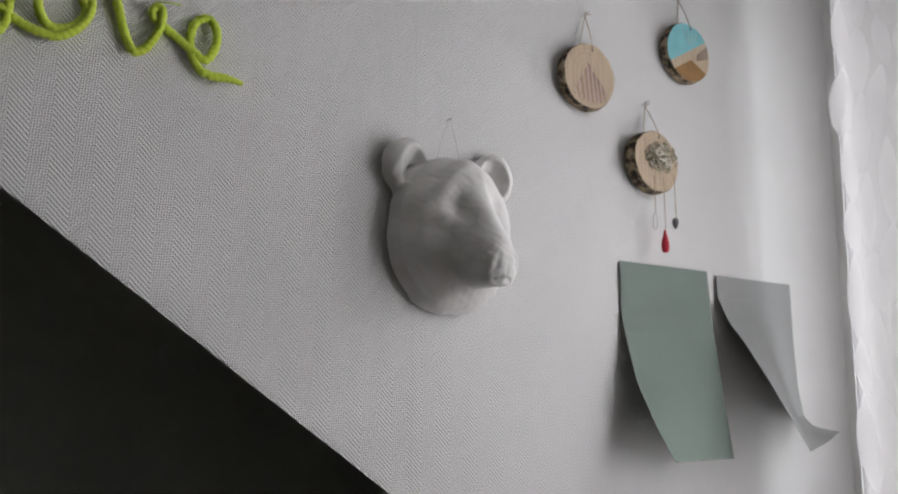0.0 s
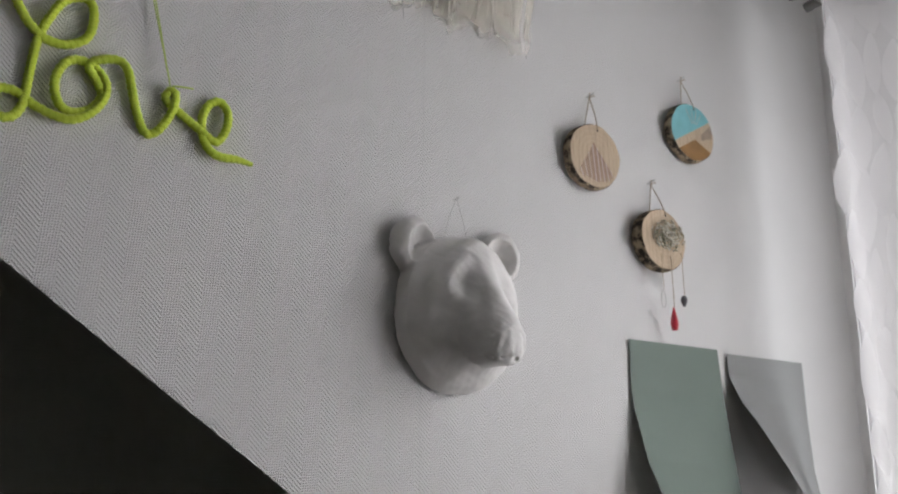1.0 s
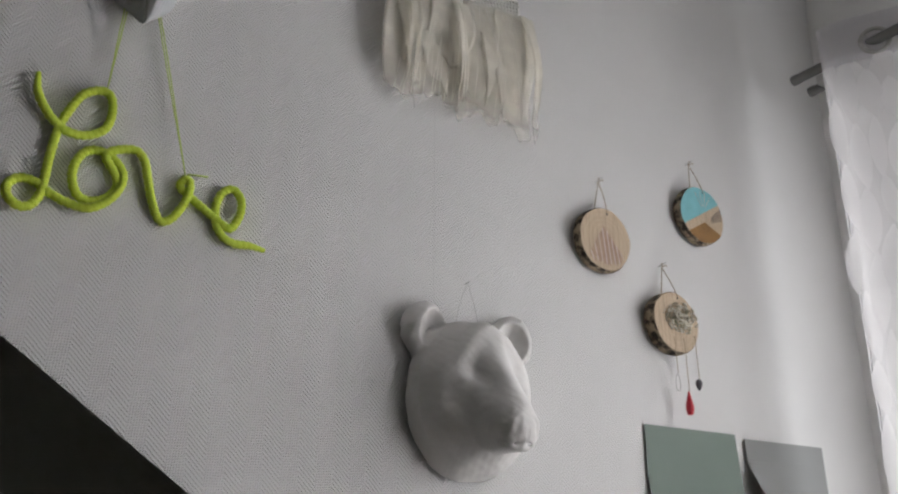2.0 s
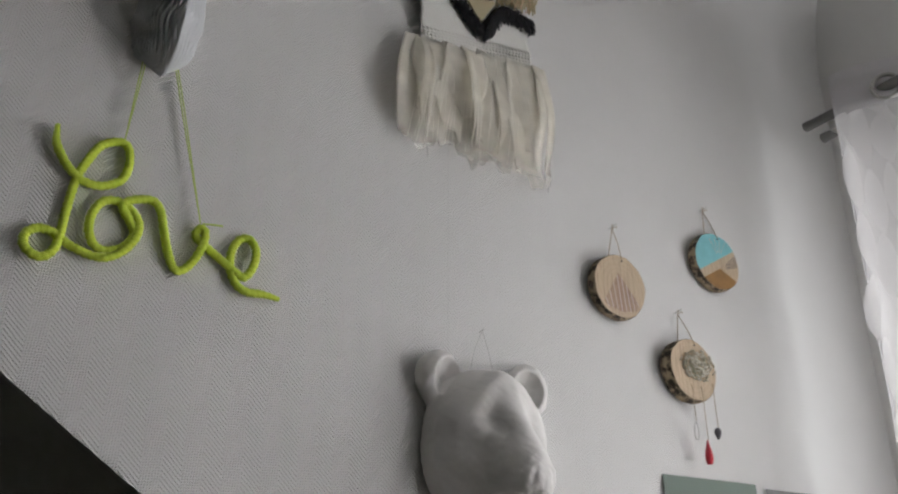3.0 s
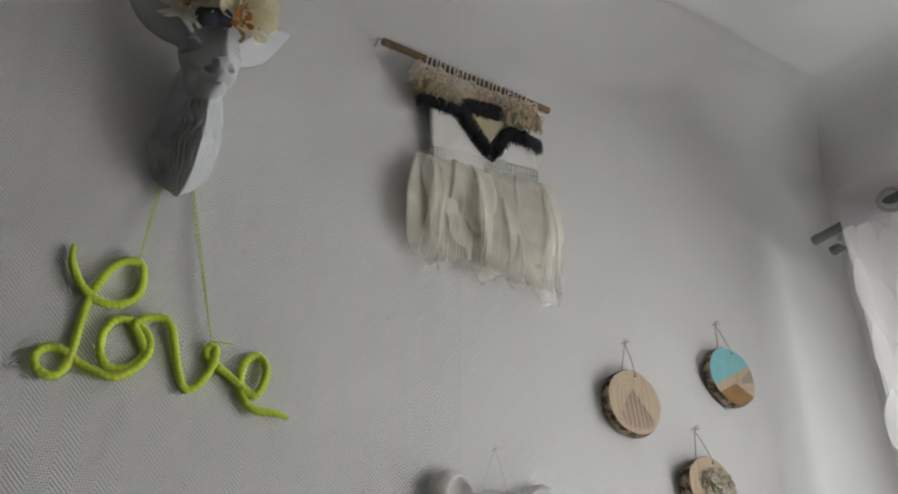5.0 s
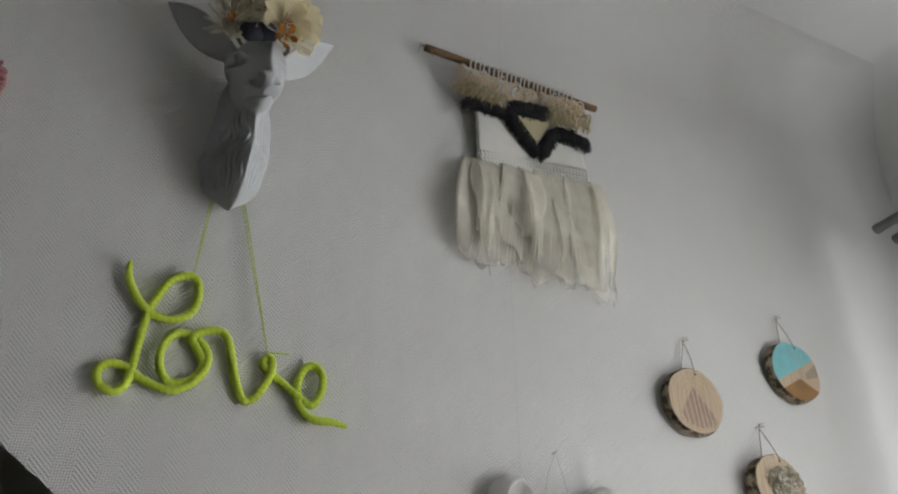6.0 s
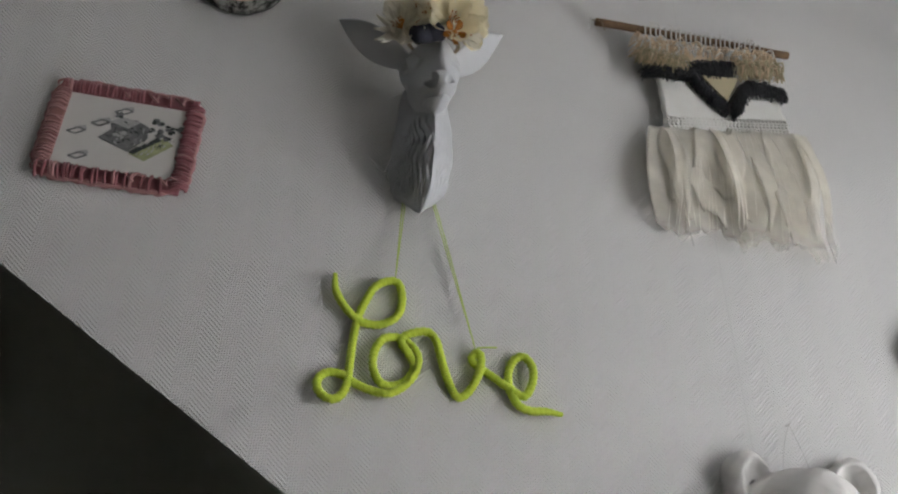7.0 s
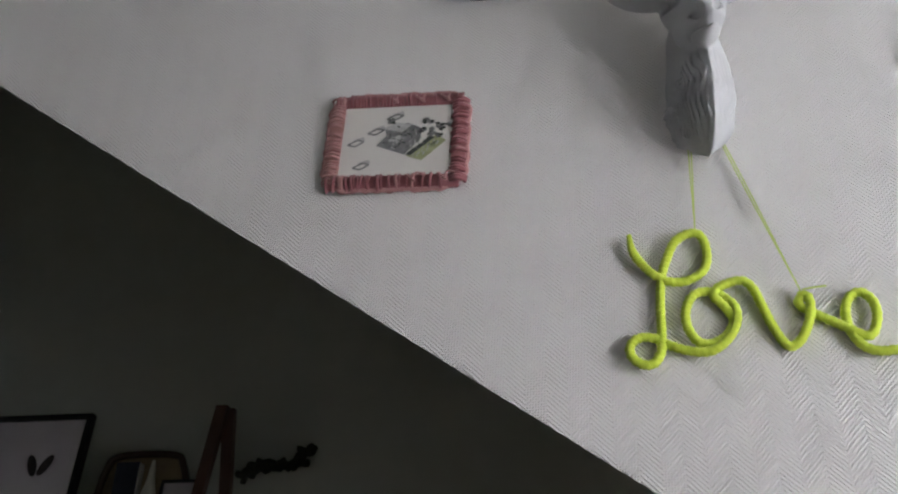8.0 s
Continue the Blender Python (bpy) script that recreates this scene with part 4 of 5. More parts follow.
def yarn_material(name, colour, through_share):
    """Loose wool: part of the light passes through its fibres."""
    n = Nodes(name)
    fuzz = n.noise(400.0, 4)
    n.done(n.mix(fuzz, tuple(c * 0.82 for c in colour), colour), 0.9, n.bump(fuzz, 0.4, 0.0006), Sheen_Weight=0.3)
    trans = n.add("ShaderNodeBsdfTranslucent", Color=(*colour, 1))
    mixer = n.add("ShaderNodeMixShader", Fac=through_share)
    n.link(n.bsdf.outputs[0], mixer.inputs[1])
    n.link(trans.outputs[0], mixer.inputs[2])
    n.link(mixer.outputs[0], n.tree.nodes["Material Output"].inputs["Surface"])
    return n.mat


M_WEAVE = weave_material()
M_DOWEL = wood_material("brown_wooden_dowel", (0.22, 0.13, 0.065), (0.15, 0.085, 0.04))
M_CREAM = yarn_material("off_white_yarn", (0.92, 0.90, 0.85), 0.12)
M_TAN = yarn_material("peach_tan_yarn", (0.95, 0.78, 0.57), 0.35)
M_OLIVE = yarn_material("olive_tan_yarn", (0.72, 0.64, 0.42), 0.35)
M_BLACK = knit_material("blue_black_yarn", (0.012, 0.012, 0.018), 400.0)


def ribbon_material():
    """Torn sheer silk: cloudy, thinner in patches and towards the frayed lower ends."""
    n = Nodes("sheer_cream_ribbon")
    fibre, big = n.noise(260.0, 5), n.noise(25.0, 4)
    col = n.ramp(big, [(0.3, (0.88, 0.845, 0.76)), (0.7, (0.93, 0.90, 0.825))])
    n.done(col, 0.5, n.bump(fibre, 0.2, 0.0008), Sheen_Weight=0.3)
    trans = n.add("ShaderNodeBsdfTranslucent", Color=(0.96, 0.925, 0.84, 1))
    mixer = n.add("ShaderNodeMixShader", Fac=0.42)
    clear = n.add("ShaderNodeBsdfTransparent", Color=(1, 1, 1, 1))
    holes = n.add("ShaderNodeMixShader")
    sep = n.tree.nodes.new("ShaderNodeSeparateXYZ")
    n.link(n.coords(), sep.inputs[0])
    frayed = n.math("MULTIPLY", n.math("MAXIMUM", n.math("SUBTRACT", -0.135, sep.outputs[2]), 0.0), 6.0)
    thin = n.math("ADD", n.math("MULTIPLY", n.noise(28.0, 4), 0.4), n.math("ADD", frayed, 0.02))
    n.link(n.math("MINIMUM", thin, 0.9), holes.inputs[0])
    out = n.tree.nodes["Material Output"]
    n.link(n.bsdf.outputs[0], mixer.inputs[1])
    n.link(trans.outputs[0], mixer.inputs[2])
    n.link(mixer.outputs[0], holes.inputs[1])
    n.link(clear.outputs[0], holes.inputs[2])
    n.link(holes.outputs[0], out.inputs["Surface"])
    return n.mat


M_RIBBON = ribbon_material()


def build_hanging():
    rng = random.Random(33)
    X, Z = 0.7, 2.3
    ob = thing("woven_wall_hanging", (X, 0, Z), "cream and black woven wall hanging with ribbon fringe on a dowel", "wall decoration")
    L = lambda x, z, w=0.02: Vector((x - X, -w, z - Z))
    dowel = part("dowel", tube(bmesh.new(), [L(0.517 + 0.337 * k / 12, 2.452 + 0.0006 * math.sin(k), 0.02) for k in range(13)], 0.0062, 12), M_DOWEL, ob, "brown wooden dowel", True)
    part("nail", tube(bmesh.new(), [L(0.514, 2.455, -0.004), L(0.509, 2.459, 0.022)], 0.0014, 6), M_FRAMEWHITE, ob, "white-tipped nail")
    part("hanger_string", tube(bmesh.new(), spline([L(0.512, 2.457, 0.018), L(0.522, 2.448, 0.027), L(0.53, 2.436, 0.022)], 0.003), 0.0008, 5), M_TWINE, ob, "short twine end", True)

    def low(s):
        return 2.25 + 0.03 * s

    def left(v):
        return 0.612 - 0.004 * v + 0.0012 * math.sin(40 * v)

    def right(v):
        return 0.803 + 0.026 * (1 - v) + 0.0012 * math.sin(33 * v)

    def cloth(u, v):
        x = left(v) + (right(v) - left(v)) * u
        z = low(u) + (2.425 - low(u)) * v
        return L(x, z, 0.016 + 0.004 * math.sin(5 * u + 2 * v) * (1 - v))

    part("woven_panel", sheet(bmesh.new(), cloth, 30, 26, 0.004), M_WEAVE, ob, "off-white plain weave", True)
    # warp loops over the dowel
    for k in range(24):
        x = 0.598 + 0.2 * k / 23 + rng.uniform(-0.0015, 0.0015)
        pts = [L(x, 2.428, 0.022)] + [L(x + 0.001 * math.sin(a), 2.452 + 0.0082 * math.sin(a), 0.02 + 0.0082 * math.cos(a)) for a in (-0.6, 0.2, 1.0, 1.9, 2.8)] + [L(x + 0.002, 2.43, 0.01)]
        part("warp_loop", tube(bmesh.new(), spline(pts, 0.003), 0.0014, 6), M_CREAM, dowel, "off-white warp loop", True)
    for k in range(10):
        x = 0.6 + 0.2 * rng.random()
        pts = [L(x, 2.458, 0.024), L(x + rng.uniform(-0.004, 0.004), 2.466, 0.026), L(x + rng.uniform(-0.01, 0.01), 2.463 + rng.uniform(0, 0.008), 0.028)]
        part("loose_end", tube(bmesh.new(), spline(pts, 0.003), 0.0008, 5), M_CREAM, ob, smooth=True)

    def shag(name, path, count, long, way, spread, thick, materials, label, lift=0.02):
        """Short cut yarn that hangs off a line, one mesh for each colour."""
        line = spline([L(x, z, 0.022) for x, z in path], 0.002)
        for material, share in materials:
            bm = bmesh.new()
            for _ in range(int(count * share)):
                a = line[rng.randrange(len(line))] + Vector((rng.uniform(-0.002, 0.002), rng.uniform(-0.006, 0.004), rng.uniform(-0.007, 0.007)))
                d = Vector((way[0] + rng.uniform(-spread, spread), 0, min(-0.25, way[1] + rng.uniform(-spread, spread)))).normalized() * long * rng.uniform(0.7, 1.25)
                mid = a + d * 0.5 + Vector((rng.uniform(-0.12, 0.12) * long, -lift * rng.uniform(0.25, 0.9), 0.002 + rng.uniform(-0.1, 0.15) * long))
                tube(bm, spline([a, mid, a + d + Vector((0, -lift * 0.3 * rng.random(), -0.003))], 0.006), rng.uniform(thick * 0.7, thick * 1.2), 4)
            tagged(part(name, bm, material, ob, label, True), kind="stuff")

    def backing(outline, w, material, label):
        part("woven_patch", slab(bmesh.new(), [(x - X, z - Z) for x, z in outline], 0.004, "y", -w), material, ob, label)

    backing([(0.593, 2.372), (0.655, 2.378), (0.662, 2.393), (0.74, 2.405), (0.748, 2.39), (0.81, 2.392), (0.802, 2.443), (0.593, 2.436)], 0.023, M_TAN, "peach tan woven band")
    backing([(0.592, 2.356), (0.668, 2.358), (0.719, 2.302), (0.753, 2.354), (0.812, 2.357), (0.806, 2.366), (0.749, 2.366), (0.717, 2.318), (0.676, 2.368), (0.6, 2.364)], 0.0222, M_BLACK, "blue-black woven zigzag")
    backing([(0.664, 2.373), (0.736, 2.38), (0.738, 2.403), (0.661, 2.391)], 0.0226, M_BLACK, "blue-black woven bar")
    shag("tan_band", [(0.598, 2.424), (0.7, 2.428), (0.797, 2.432)], 170, 0.016, (0.0, -1), 1.5, 0.0012, ((M_TAN, 0.7), (M_CREAM, 0.3)), "peach tan cut yarn", 0.012)
    shag("tan_tuft", [(0.584, 2.420), (0.62, 2.416), (0.655, 2.412)], 230, 0.02, (-0.3, -1), 2.0, 0.0012, ((M_TAN, 0.65), (M_CREAM, 0.35)), "peach tan tufts")
    shag("olive_tuft", [(0.584, 2.394), (0.615, 2.392), (0.652, 2.390)], 250, 0.021, (-0.6, -1), 1.7, 0.0009, ((M_OLIVE, 0.65), (M_TAN, 0.35)), "olive tan tufts")
    shag("tan_tuft", [(0.745, 2.422), (0.775, 2.428), (0.804, 2.430)], 210, 0.02, (0.2, -1), 2.0, 0.0012, ((M_TAN, 0.65), (M_CREAM, 0.35)), "peach tan tufts")
    shag("olive_tuft", [(0.747, 2.400), (0.78, 2.407), (0.812, 2.408)], 230, 0.02, (0.7, -1), 1.5, 0.0012, ((M_OLIVE, 0.65), (M_TAN, 0.35)), "olive tan tufts")
    shag("black_bar", [(0.664, 2.388), (0.7, 2.395), (0.737, 2.402)], 700, 0.02, (0.05, -1), 0.25, 0.0007, ((M_BLACK, 1.0),), "blue-black cut yarn", 0.012)
    shag("black_stroke", [(0.588, 2.359), (0.61, 2.364), (0.64, 2.367), (0.674, 2.367)], 600, 0.009, (-0.8, -0.6), 0.4, 0.0007, ((M_BLACK, 1.0),), "blue-black cut yarn", 0.012)
    shag("black_stroke", [(0.671, 2.366), (0.685, 2.347), (0.70, 2.328), (0.72, 2.310)], 800, 0.011, (-0.75, -0.75), 0.5, 0.0007, ((M_BLACK, 1.0),), "blue-black cut yarn", 0.012)
    shag("black_stroke", [(0.72, 2.312), (0.735, 2.335), (0.752, 2.362), (0.775, 2.367), (0.80, 2.366), (0.816, 2.362)], 900, 0.016, (0.5, -0.9), 0.5, 0.0007, ((M_BLACK, 1.0),), "blue-black cut yarn", 0.012)
    part("olive_triangle", slab(bmesh.new(), [(0.682 - X, 2.367 - Z), (0.746 - X, 2.373 - Z), (0.717 - X, 2.322 - Z)], 0.004, "y", -0.029), M_OLIVE, ob, "olive yarn triangle")
    # raised soumak rows
    for r in range(5):
        for k in range(32):
            s = (k + 0.5 + 0.3 * (r % 2)) / 32.5
            c = L(0.613 + 0.212 * s, low(s) + 0.004 + 0.0058 * r, 0.0192)
            tilt = 0.0026 if r % 2 else -0.0026
            bm = tube(bmesh.new(), [c + Vector((-0.003, 0.001, -tilt)), c + Vector((0, -0.001, 0)), c + Vector((0.003, 0.001, tilt))], lambda t: 0.0013 + 0.0017 * math.sin(math.pi * t), 6)
            part("soumak_stitch", bm, M_CREAM, ob, smooth=True)

    # sheer ribbons of the fringe
    def ribbon(s, width, x_end, z_end, bulge, phase):
        top = L(0.600 + 0.230 * s, low(s) + 0.004, 0.021)
        end = L(x_end, z_end, 0.016 + 0.4 * bulge)

        def strip(u, v):
            c = top.lerp(end, v)
            c.y -= bulge * math.sin(math.pi * min(1, v * 1.15)) ** 0.8
            c.x += 0.006 * math.sin(2.2 * phase + 5.5 * v) * v
            turn = 0.35 * math.sin(phase * 3 + 4.2 * v) * v
            w = width * (0.45 + 0.75 * math.sin(math.pi * (0.18 + 0.7 * v)) ** 0.7) * (u - 0.5) * 2
            ruck = 0.0016 * math.sin(5 * u + phase * 5 + 4 * v) * (0.3 + v) + 0.008 * max(0.0, u - 0.8) * math.sin(phase + 6 * v)
            return c + Vector((w * math.cos(turn), -w * math.sin(turn) - ruck, 0.010 * math.sin(6 * u + phase) * v * v + 0.004 * math.sin(17 * u + 2 * phase) * v * v))

        part("ribbon", sheet(bmesh.new(), strip, 14, 18, 0.0004), M_RIBBON, ob, smooth=True)

    for k in range(7):
        s = (k + 0.5) / 7
        ribbon(s, rng.uniform(0.030, 0.040), 0.582 + 0.25 * s + rng.uniform(-0.006, 0.006), 2.085 + rng.uniform(-0.02, 0.02), rng.uniform(0.002, 0.006), rng.uniform(0, 6))
    for k in range(4):
        s = (k + 0.6) / 4.2
        ribbon(s, rng.uniform(0.026, 0.036), 0.596 + 0.235 * s + rng.uniform(-0.012, 0.012), 2.12 + rng.uniform(-0.03, 0.03), rng.uniform(0.006, 0.011), rng.uniform(0, 6))
    for x, z in ((0.614, 2.06), (0.848, 2.065), (0.7, 2.075)):
        ribbon((x - 0.6) / 0.25, 0.007, x, z, 0.022, 1.0 + 9 * x)
    bm = bmesh.new()
    for k in range(50):
        s = rng.random()
        a = L(0.612 + 0.214 * s, low(s), 0.022)
        e = L(0.578 + 0.27 * s + rng.uniform(-0.01, 0.01), 2.06 + rng.uniform(-0.006, 0.05), rng.uniform(0.01, 0.05))
        tube(bm, spline([a, a.lerp(e, 0.5) + Vector((rng.uniform(-0.01, 0.01), -rng.uniform(0, 0.015), 0)), e], 0.03), 0.00025, 3)
    tagged(part("fibre_haze", bm, M_CREAM, ob, "fine loose cream fibres", True), kind="stuff")


build_hanging()


# ---- curtain and rods ----
M_ROD = surface("matt_grey_steel", (0.22, 0.215, 0.21), 0.42, 0.1, 30.0, 300.0, 0.1, metal=1.0)
M_SHEER = cloth_material("sheer_white_voile", 0.3, (0.97, 0.96, 0.962), 0.9)
M_LEAF = cloth_material("white_leaf_cut_cloth", 0.2, (0.97, 0.962, 0.965), 0.93)
M_HEADER = cloth_material("white_curtain_header", 0.0, (0.78, 0.765, 0.78), 0.45)
ROD_X, ROD_Z = 1.45, 2.332


def fold_x(y, v=1.0):
    return ROD_X - 0.03 * math.sin(2 * math.pi * (-y - 0.10) / 0.32)


def build_curtain():
    for x, z, tip in ((ROD_X, ROD_Z, -0.092), (ROD_X + 0.058, ROD_Z - 0.004, -0.088)):
        rod = thing("curtain_rod", (x, tip, z), "brushed steel curtain rod over the window", "curtain rod", "pair of curtain rods")
        pole = part("pole", tube(bmesh.new(), [Vector((0, 0, 0)), Vector((0, -1.6, 0))], 0.0095, 16), M_ROD, rod, smooth=False)
        part("end_cap", tube(bmesh.new(), [Vector((0, 0.006, 0)), Vector((0, 0.004, 0)), Vector((0, -0.006, 0))], lambda t: 0.0098 + 0.0004 * (t > 0), 16), M_ROD, pole, "plain steel end cap")
        for y in (-0.02, -1.55):
            part("bracket", box(bmesh.new(), (0.0, y - 0.008 - 0.03, -0.03), (WALL_X - x, y + 0.008 - 0.03, -0.012), 0.002), M_STEEL, rod, "steel wall bracket")
    y0, y1, top, low = -0.168, -1.6, 2.39, 0.25
    cur = thing("curtain", (0, 0, 0), "sheer white eyelet curtain with leaf-shaped cut cloth", "curtain")

    def header(u, v):
        y = y0 + (y1 - y0) * u
        return fold_x(y), y, 2.296 + (top - 2.296) * v

    head = part("header", sheet(bmesh.new(), header, 150, 4, 0.0016), M_HEADER, cur, "plain white eyelet band", True)

    def hem(u, v):
        y = y0 + 0.012 * math.sin(math.pi * u) * (1 - 0.3 * v)
        return fold_x(y0) + 0.045 * u, y, 1.2 + (2.37 - 1.2) * v

    part("side_hem", sheet(bmesh.new(), hem, 6, 20, 0.0008), M_LEAF, cur, "turned-back side hem", True)

    def veil(u, v):
        y = y0 - 0.004 + (y1 - y0) * u
        flare = 1 + 0.25 * (1 - v)
        return ROD_X + (fold_x(y) - ROD_X) * flare + 0.004 * math.sin(23 * u + 3 * v), y, low + (2.297 - low) * v

    part("veil", sheet(bmesh.new(), veil, 150, 24, 0.0003), M_SHEER, cur, "sheer white voile", True)
    for k in range(9):
        y = -0.26 - 0.16 * k
        bm = bmesh.new()
        ring = []
        slope = (fold_x(y - 0.005) - fold_x(y + 0.005)) / -0.01
        along = Vector((slope, 1, 0)).normalized()
        for j in range(25):
            a = 2 * math.pi * j / 24
            ring.append(Vector((ROD_X, y, ROD_Z)) + 0.024 * (math.cos(a) * along + math.sin(a) * Vector((0, 0, 1))))
        part("eyelet", tube(bm, ring, 0.0045, 8), M_STEEL, head, "chrome eyelet ring", True)
    # cut-cloth leaves in chains down the veil
    rng = random.Random(2)
    bm = bmesh.new()
    cols = int((y0 - y1) / 0.03)
    for c in range(cols):
        yc = y0 - 0.014 - 0.03 * c
        z = 2.292 + rng.uniform(0, 0.09)
        while z > low + 0.12:
            long = rng.uniform(0.09, 0.15)
            wide = rng.uniform(0.010, 0.017)
            tilt, lift = rng.uniform(-0.012, 0.012), rng.uniform(0.002, 0.012)
            rows = []
            for k in range(7):
                t = k / 6
                zz = min(z - long * t, 2.295)
                w = 0.0018 + wide * math.sin(math.pi * t) ** 0.75
                row = []
                for sgn in (-1, 0, 1):
                    yy = yc + sgn * w + tilt * t
                    v = (zz - low) / (2.297 - low)
                    x = veil((y0 - 0.004 - yy) / (y0 - y1), v)[0] - 0.003 - lift * math.sin(math.pi * t) * (1 if sgn else 1.3)
                    row.append(bm.verts.new((x, yy, zz)))
                rows.append(row)
            for a, b in zip(rows, rows[1:]):
                for j in range(2):
                    bm.faces.new((a[j], a[j + 1], b[j + 1], b[j]))
            z -= long * 0.97
    tagged(part("leaf_layer", bm, M_LEAF, cur, "overlapping white leaf cut-outs", True), kind="stuff")


build_curtain()


# ---- shelf in the unlit stair, with its things ----
M_SHELF = surface("dark_wood_shelf", (0.10, 0.06, 0.035), 0.5, 0.3, 8.0, 90.0)
M_BLACKWOOD = surface("black_frame_paint", (0.012, 0.012, 0.012), 0.4, 0.2)
M_PRINT = surface("pale_lilac_print", (0.62, 0.58, 0.62), 0.6, 0.08, 10.0, 200.0)
M_PRINTDARK = surface("dark_print_shape", (0.06, 0.045, 0.045), 0.7, 0.3, 40.0, 300.0)
M_TANWOOD = surface("tan_bent_wood", (0.36, 0.27, 0.15), 0.6, 0.2, 20.0, 200.0)
M_REDWOOD = surface("red_brown_wood", (0.14, 0.064, 0.04), 0.5, 0.3, 12.0, 150.0)
M_BLUE = surface("dark_blue_cloth", (0.05, 0.06, 0.09), 0.8, 0.2, 40.0, 400.0)
M_CERAMIC = surface("cream_ceramic", (0.66, 0.64, 0.54), 0.35, 0.08, 20.0, 200.0)
M_TWIG = surface("dark_dried_leaves", (0.05, 0.055, 0.03), 0.8, 0.4, 60.0, 300.0)
SHELF_Z = 1.815


def framed_picture(name, place, w, h, rail, lean, label):
    ob = thing(name, place, label, "picture")
    ob.rotation_euler = (radians(lean), 0, 0)
    for lo, hi in (((-w / 2, -0.012, 0), (w / 2, 0.01, rail)), ((-w / 2, -0.012, h - rail), (w / 2, 0.01, h)),
                   ((-w / 2, -0.012, rail), (-w / 2 + rail, 0.01, h - rail)), ((w / 2 - rail, -0.012, rail), (w / 2, 0.01, h - rail))):
        part("frame_rail", box(bmesh.new(), lo, hi, 0.002), M_BLACKWOOD, ob, "black frame rail")
    sheet_ob = part("print", box(bmesh.new(), (-w / 2 + rail, -0.004, rail), (w / 2 - rail, 0.004, h - rail)), M_PRINT, ob, "pale print")
    return ob, sheet_ob


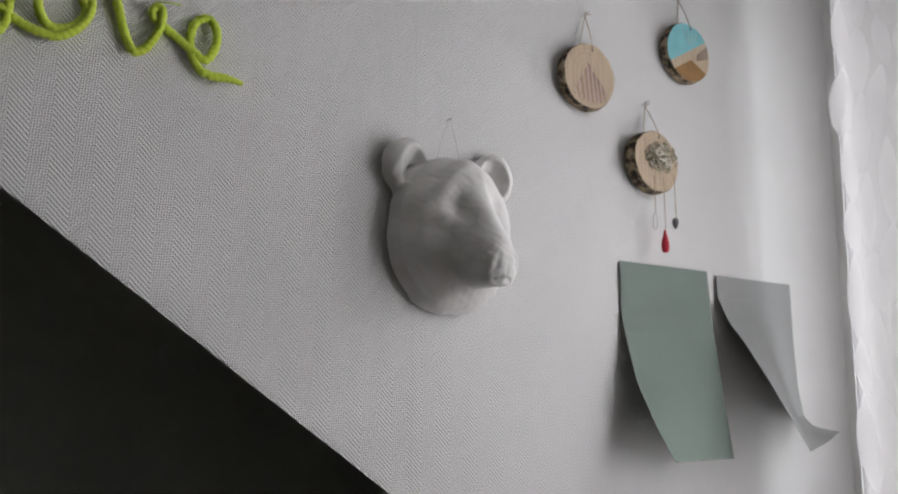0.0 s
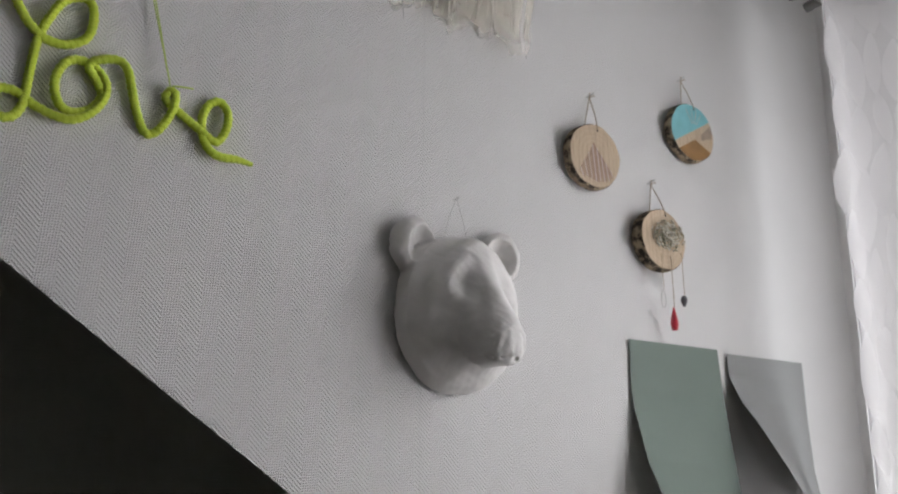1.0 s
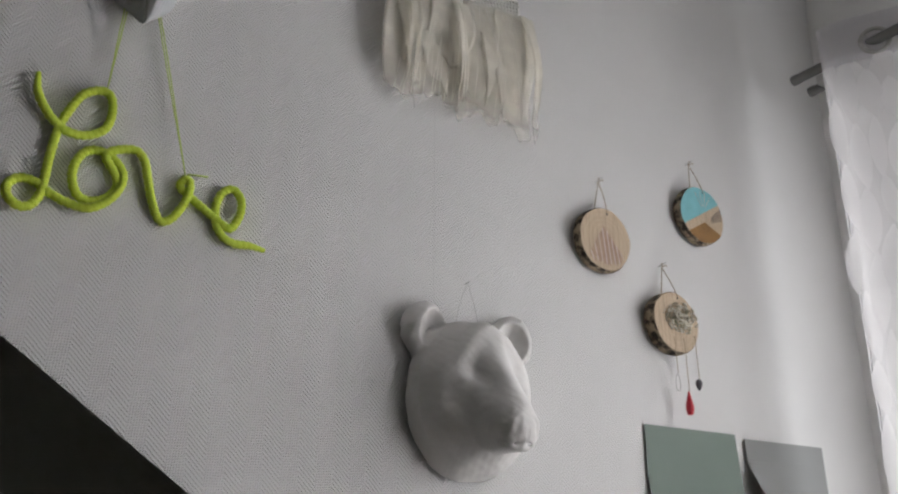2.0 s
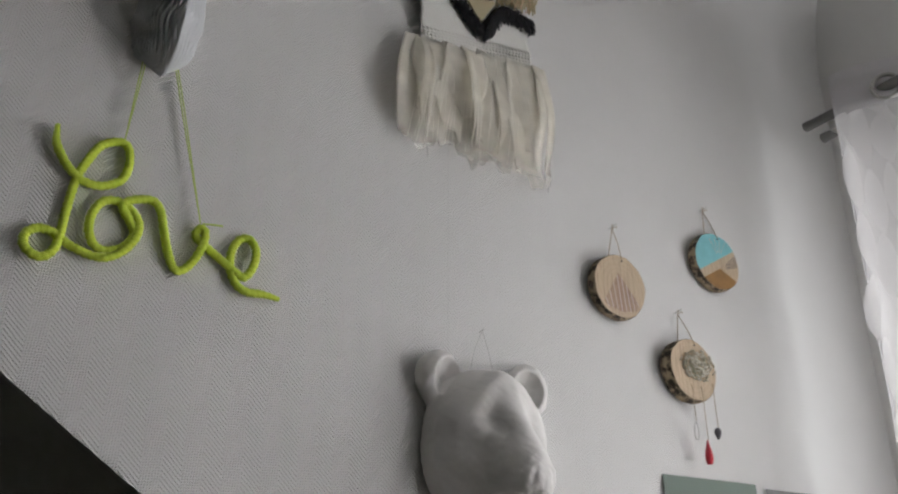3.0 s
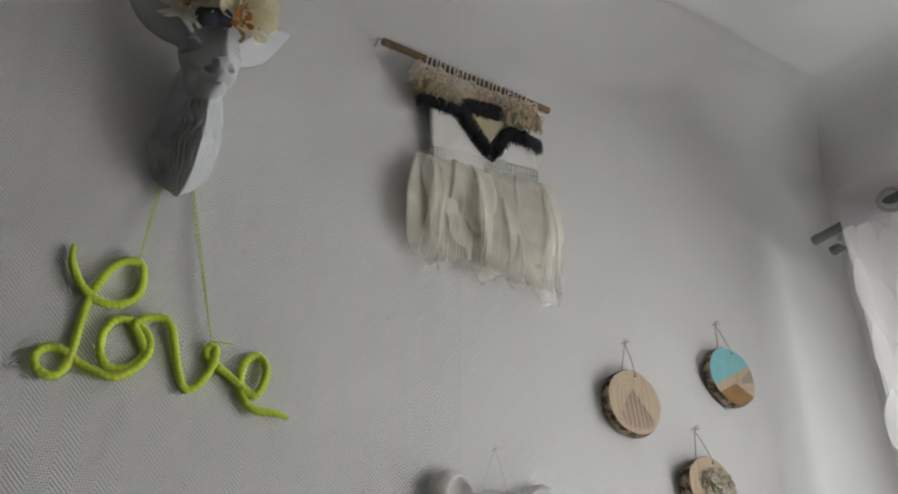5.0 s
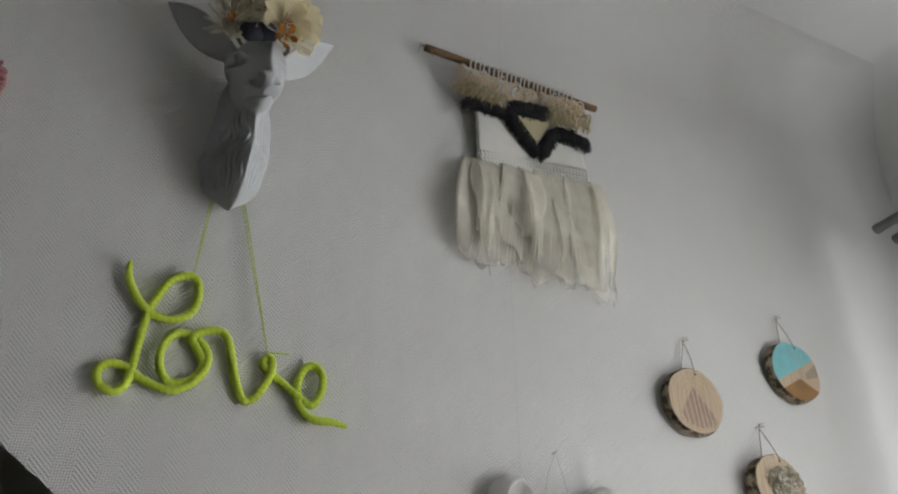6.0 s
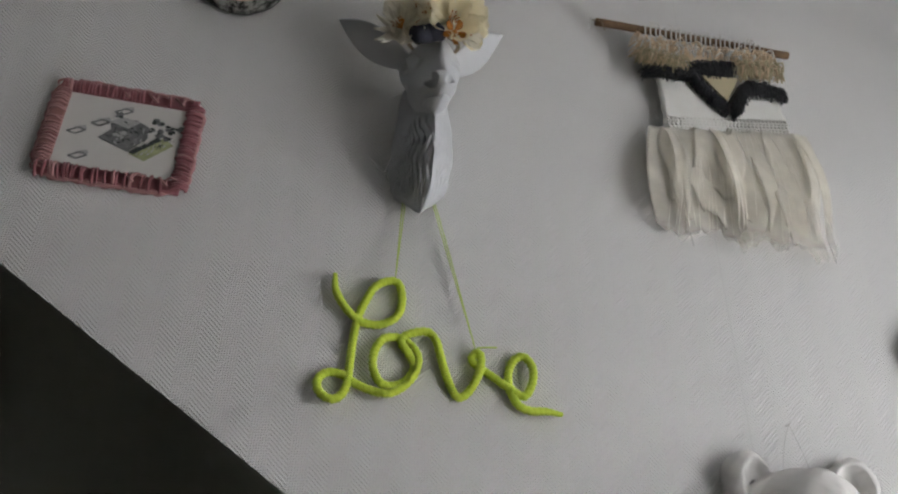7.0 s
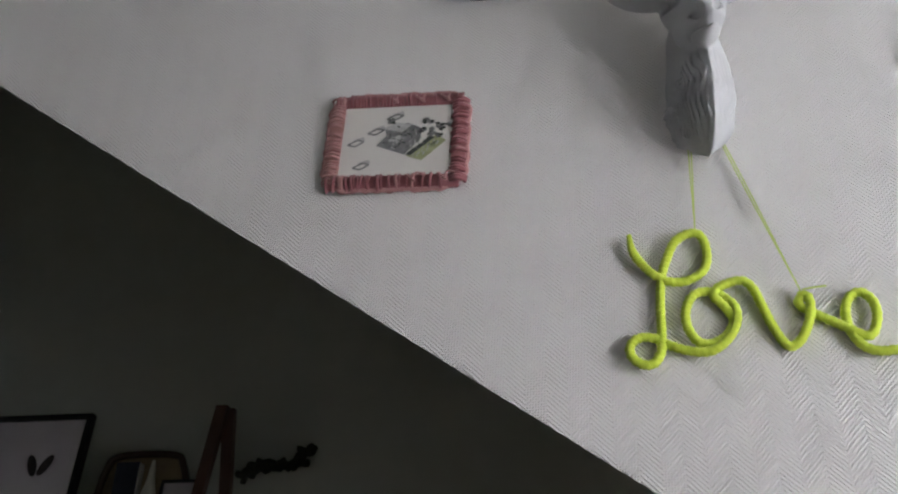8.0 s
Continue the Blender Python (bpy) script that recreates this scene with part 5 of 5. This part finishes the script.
def build_shelf():
    tagged(part("wall_shelf", box(bmesh.new(), (-1.75, 0.93, SHELF_Z - 0.03), (-0.68, 1.2, SHELF_Z), 0.003), M_SHELF), "dark wooden shelf on the stair wall", "shelf")
    pic, paper = framed_picture("picture_frame", (-1.215, 0.985, SHELF_Z), 0.31, 0.34, 0.014, -4, "black framed pale print with dark petal shapes")
    for x, lean in ((0.033, -0.35), (0.066, 0.5)):
        pts = []
        for k in range(13):
            a = 2 * math.pi * k / 13
            px, pz = 0.011 * math.cos(a), 0.028 * math.sin(a)
            pts.append((x + px * math.cos(lean) + pz * math.sin(lean), 0.215 + pz * math.cos(lean) - px * math.sin(lean)))
        part("printed_petal", slab(bmesh.new(), pts, 0.002, "y", -0.0055), M_PRINTDARK, paper)
    framed_picture("small_picture_frame", (-0.815, 1.0, SHELF_Z), 0.095, 0.176, 0.006, -5, "small black framed lilac print on the shelf")
    # bent-wood arch
    arch = [Vector((-0.13, 0, 0.0)), Vector((-0.115, 0, 0.15)), Vector((-0.1, 0, 0.235)), Vector((-0.07, 0, 0.262)), Vector((0.06, 0, 0.262)), Vector((0.09, 0, 0.235)), Vector((0.12, 0, 0.13)), Vector((0.14, 0, 0.0))]
    tray = thing("wooden_arch_tray", (-0.945, 1.09, SHELF_Z), "tan bent-wood tray leaning at the stair wall", "tray")
    part("rim", tube(bmesh.new(), spline(arch, 0.01), 0.009, 8), M_SHELF, tray, "dark rounded rim", True)
    part("back", slab(bmesh.new(), [(p.x, p.z) for p in arch], 0.006, "y", 0.004), M_TANWOOD, tray, "tan wooden back")
    book = thing("blue_book", (-0.94, 1.0, SHELF_Z), "dark blue cloth book standing on the shelf", "book")
    part("cover", box(bmesh.new(), (-0.03, -0.012, 0), (0.025, 0.012, 0.215), 0.002), M_BLUE, book)
    part("page_block", box(bmesh.new(), (-0.027, -0.009, 0.003), (0.028, 0.009, 0.212)), M_CARD, book, "off-white pages")
    vase = [(0.0, 0.022), (0.04, 0.026), (0.09, 0.024), (0.14, 0.016), (0.165, 0.009), (0.19, 0.007), (0.212, 0.003)]
    bm = tube(bmesh.new(), [Vector((0.003 * math.sin(8 * z), 0, z)) for z, _ in vase], lambda t: vase[min(6, int(t * 6 + 0.5))][1], 14)
    v = part("ceramic_bottle", bm, M_CERAMIC, smooth=True)
    v.location = (-0.877, 0.975, SHELF_Z)
    tagged(v, "cream ceramic bottle with a narrow neck", "bottle")
    # folding wooden trestle
    tres = thing("wooden_trestle", (-0.735, 1.0, SHELF_Z), "red-brown wooden folding trestle on the shelf", "stand")
    for x in (-0.052, 0.035):
        pts = [Vector((x, 0, 0)), Vector((x * 0.1 - 0.002, 0, 0.345))]
        bm = bmesh.new()
        a, b = pts
        wv = 0.012
        slab(bm, [(a.x - wv, a.z), (a.x + wv, a.z), (b.x + wv + 0.004, b.z), (b.x - wv, b.z)], 0.02, "y", -0.01 + (0.021 if x > 0 else 0))
        part("leg", bm, M_REDWOOD, tres)
    part("crossbar", box(bmesh.new(), (-0.04, -0.012, 0.1), (0.03, -0.0102, 0.12)), M_REDWOOD, tres)
    # dried leaf spray on the wall
    spray = thing("dried_leaf_spray", (-0.655, 1.19, 2.074), "dark dried leaf spray fixed to the stair wall", "wall decoration")
    rng = random.Random(4)
    stem = spline([(-0.085, -0.008, -0.03), (-0.03, -0.01, -0.006), (0.045, -0.01, -0.008), (0.078, -0.01, 0.03)], 0.008)
    part("stem", tube(bmesh.new(), stem, 0.004, 6), M_TWIG, spray, smooth=True)
    for k in range(60):
        c = stem[rng.randrange(len(stem))]
        a = rng.uniform(0, 6.28)
        long = rng.uniform(0.018, 0.034)

        def leaf(u, v):
            w = 0.011 * math.sin(math.pi * (0.05 + 0.9 * v)) * (u - 0.5) * 2
            return c + Vector((long * v * math.cos(a) - w * math.sin(a), -0.012 * v * (1 + 0.5 * u), long * 0.7 * v * math.sin(a) + w * math.cos(a)))

        part("leaf", sheet(bmesh.new(), leaf, 2, 4, 0.0006), M_TWIG, spray)


build_shelf()
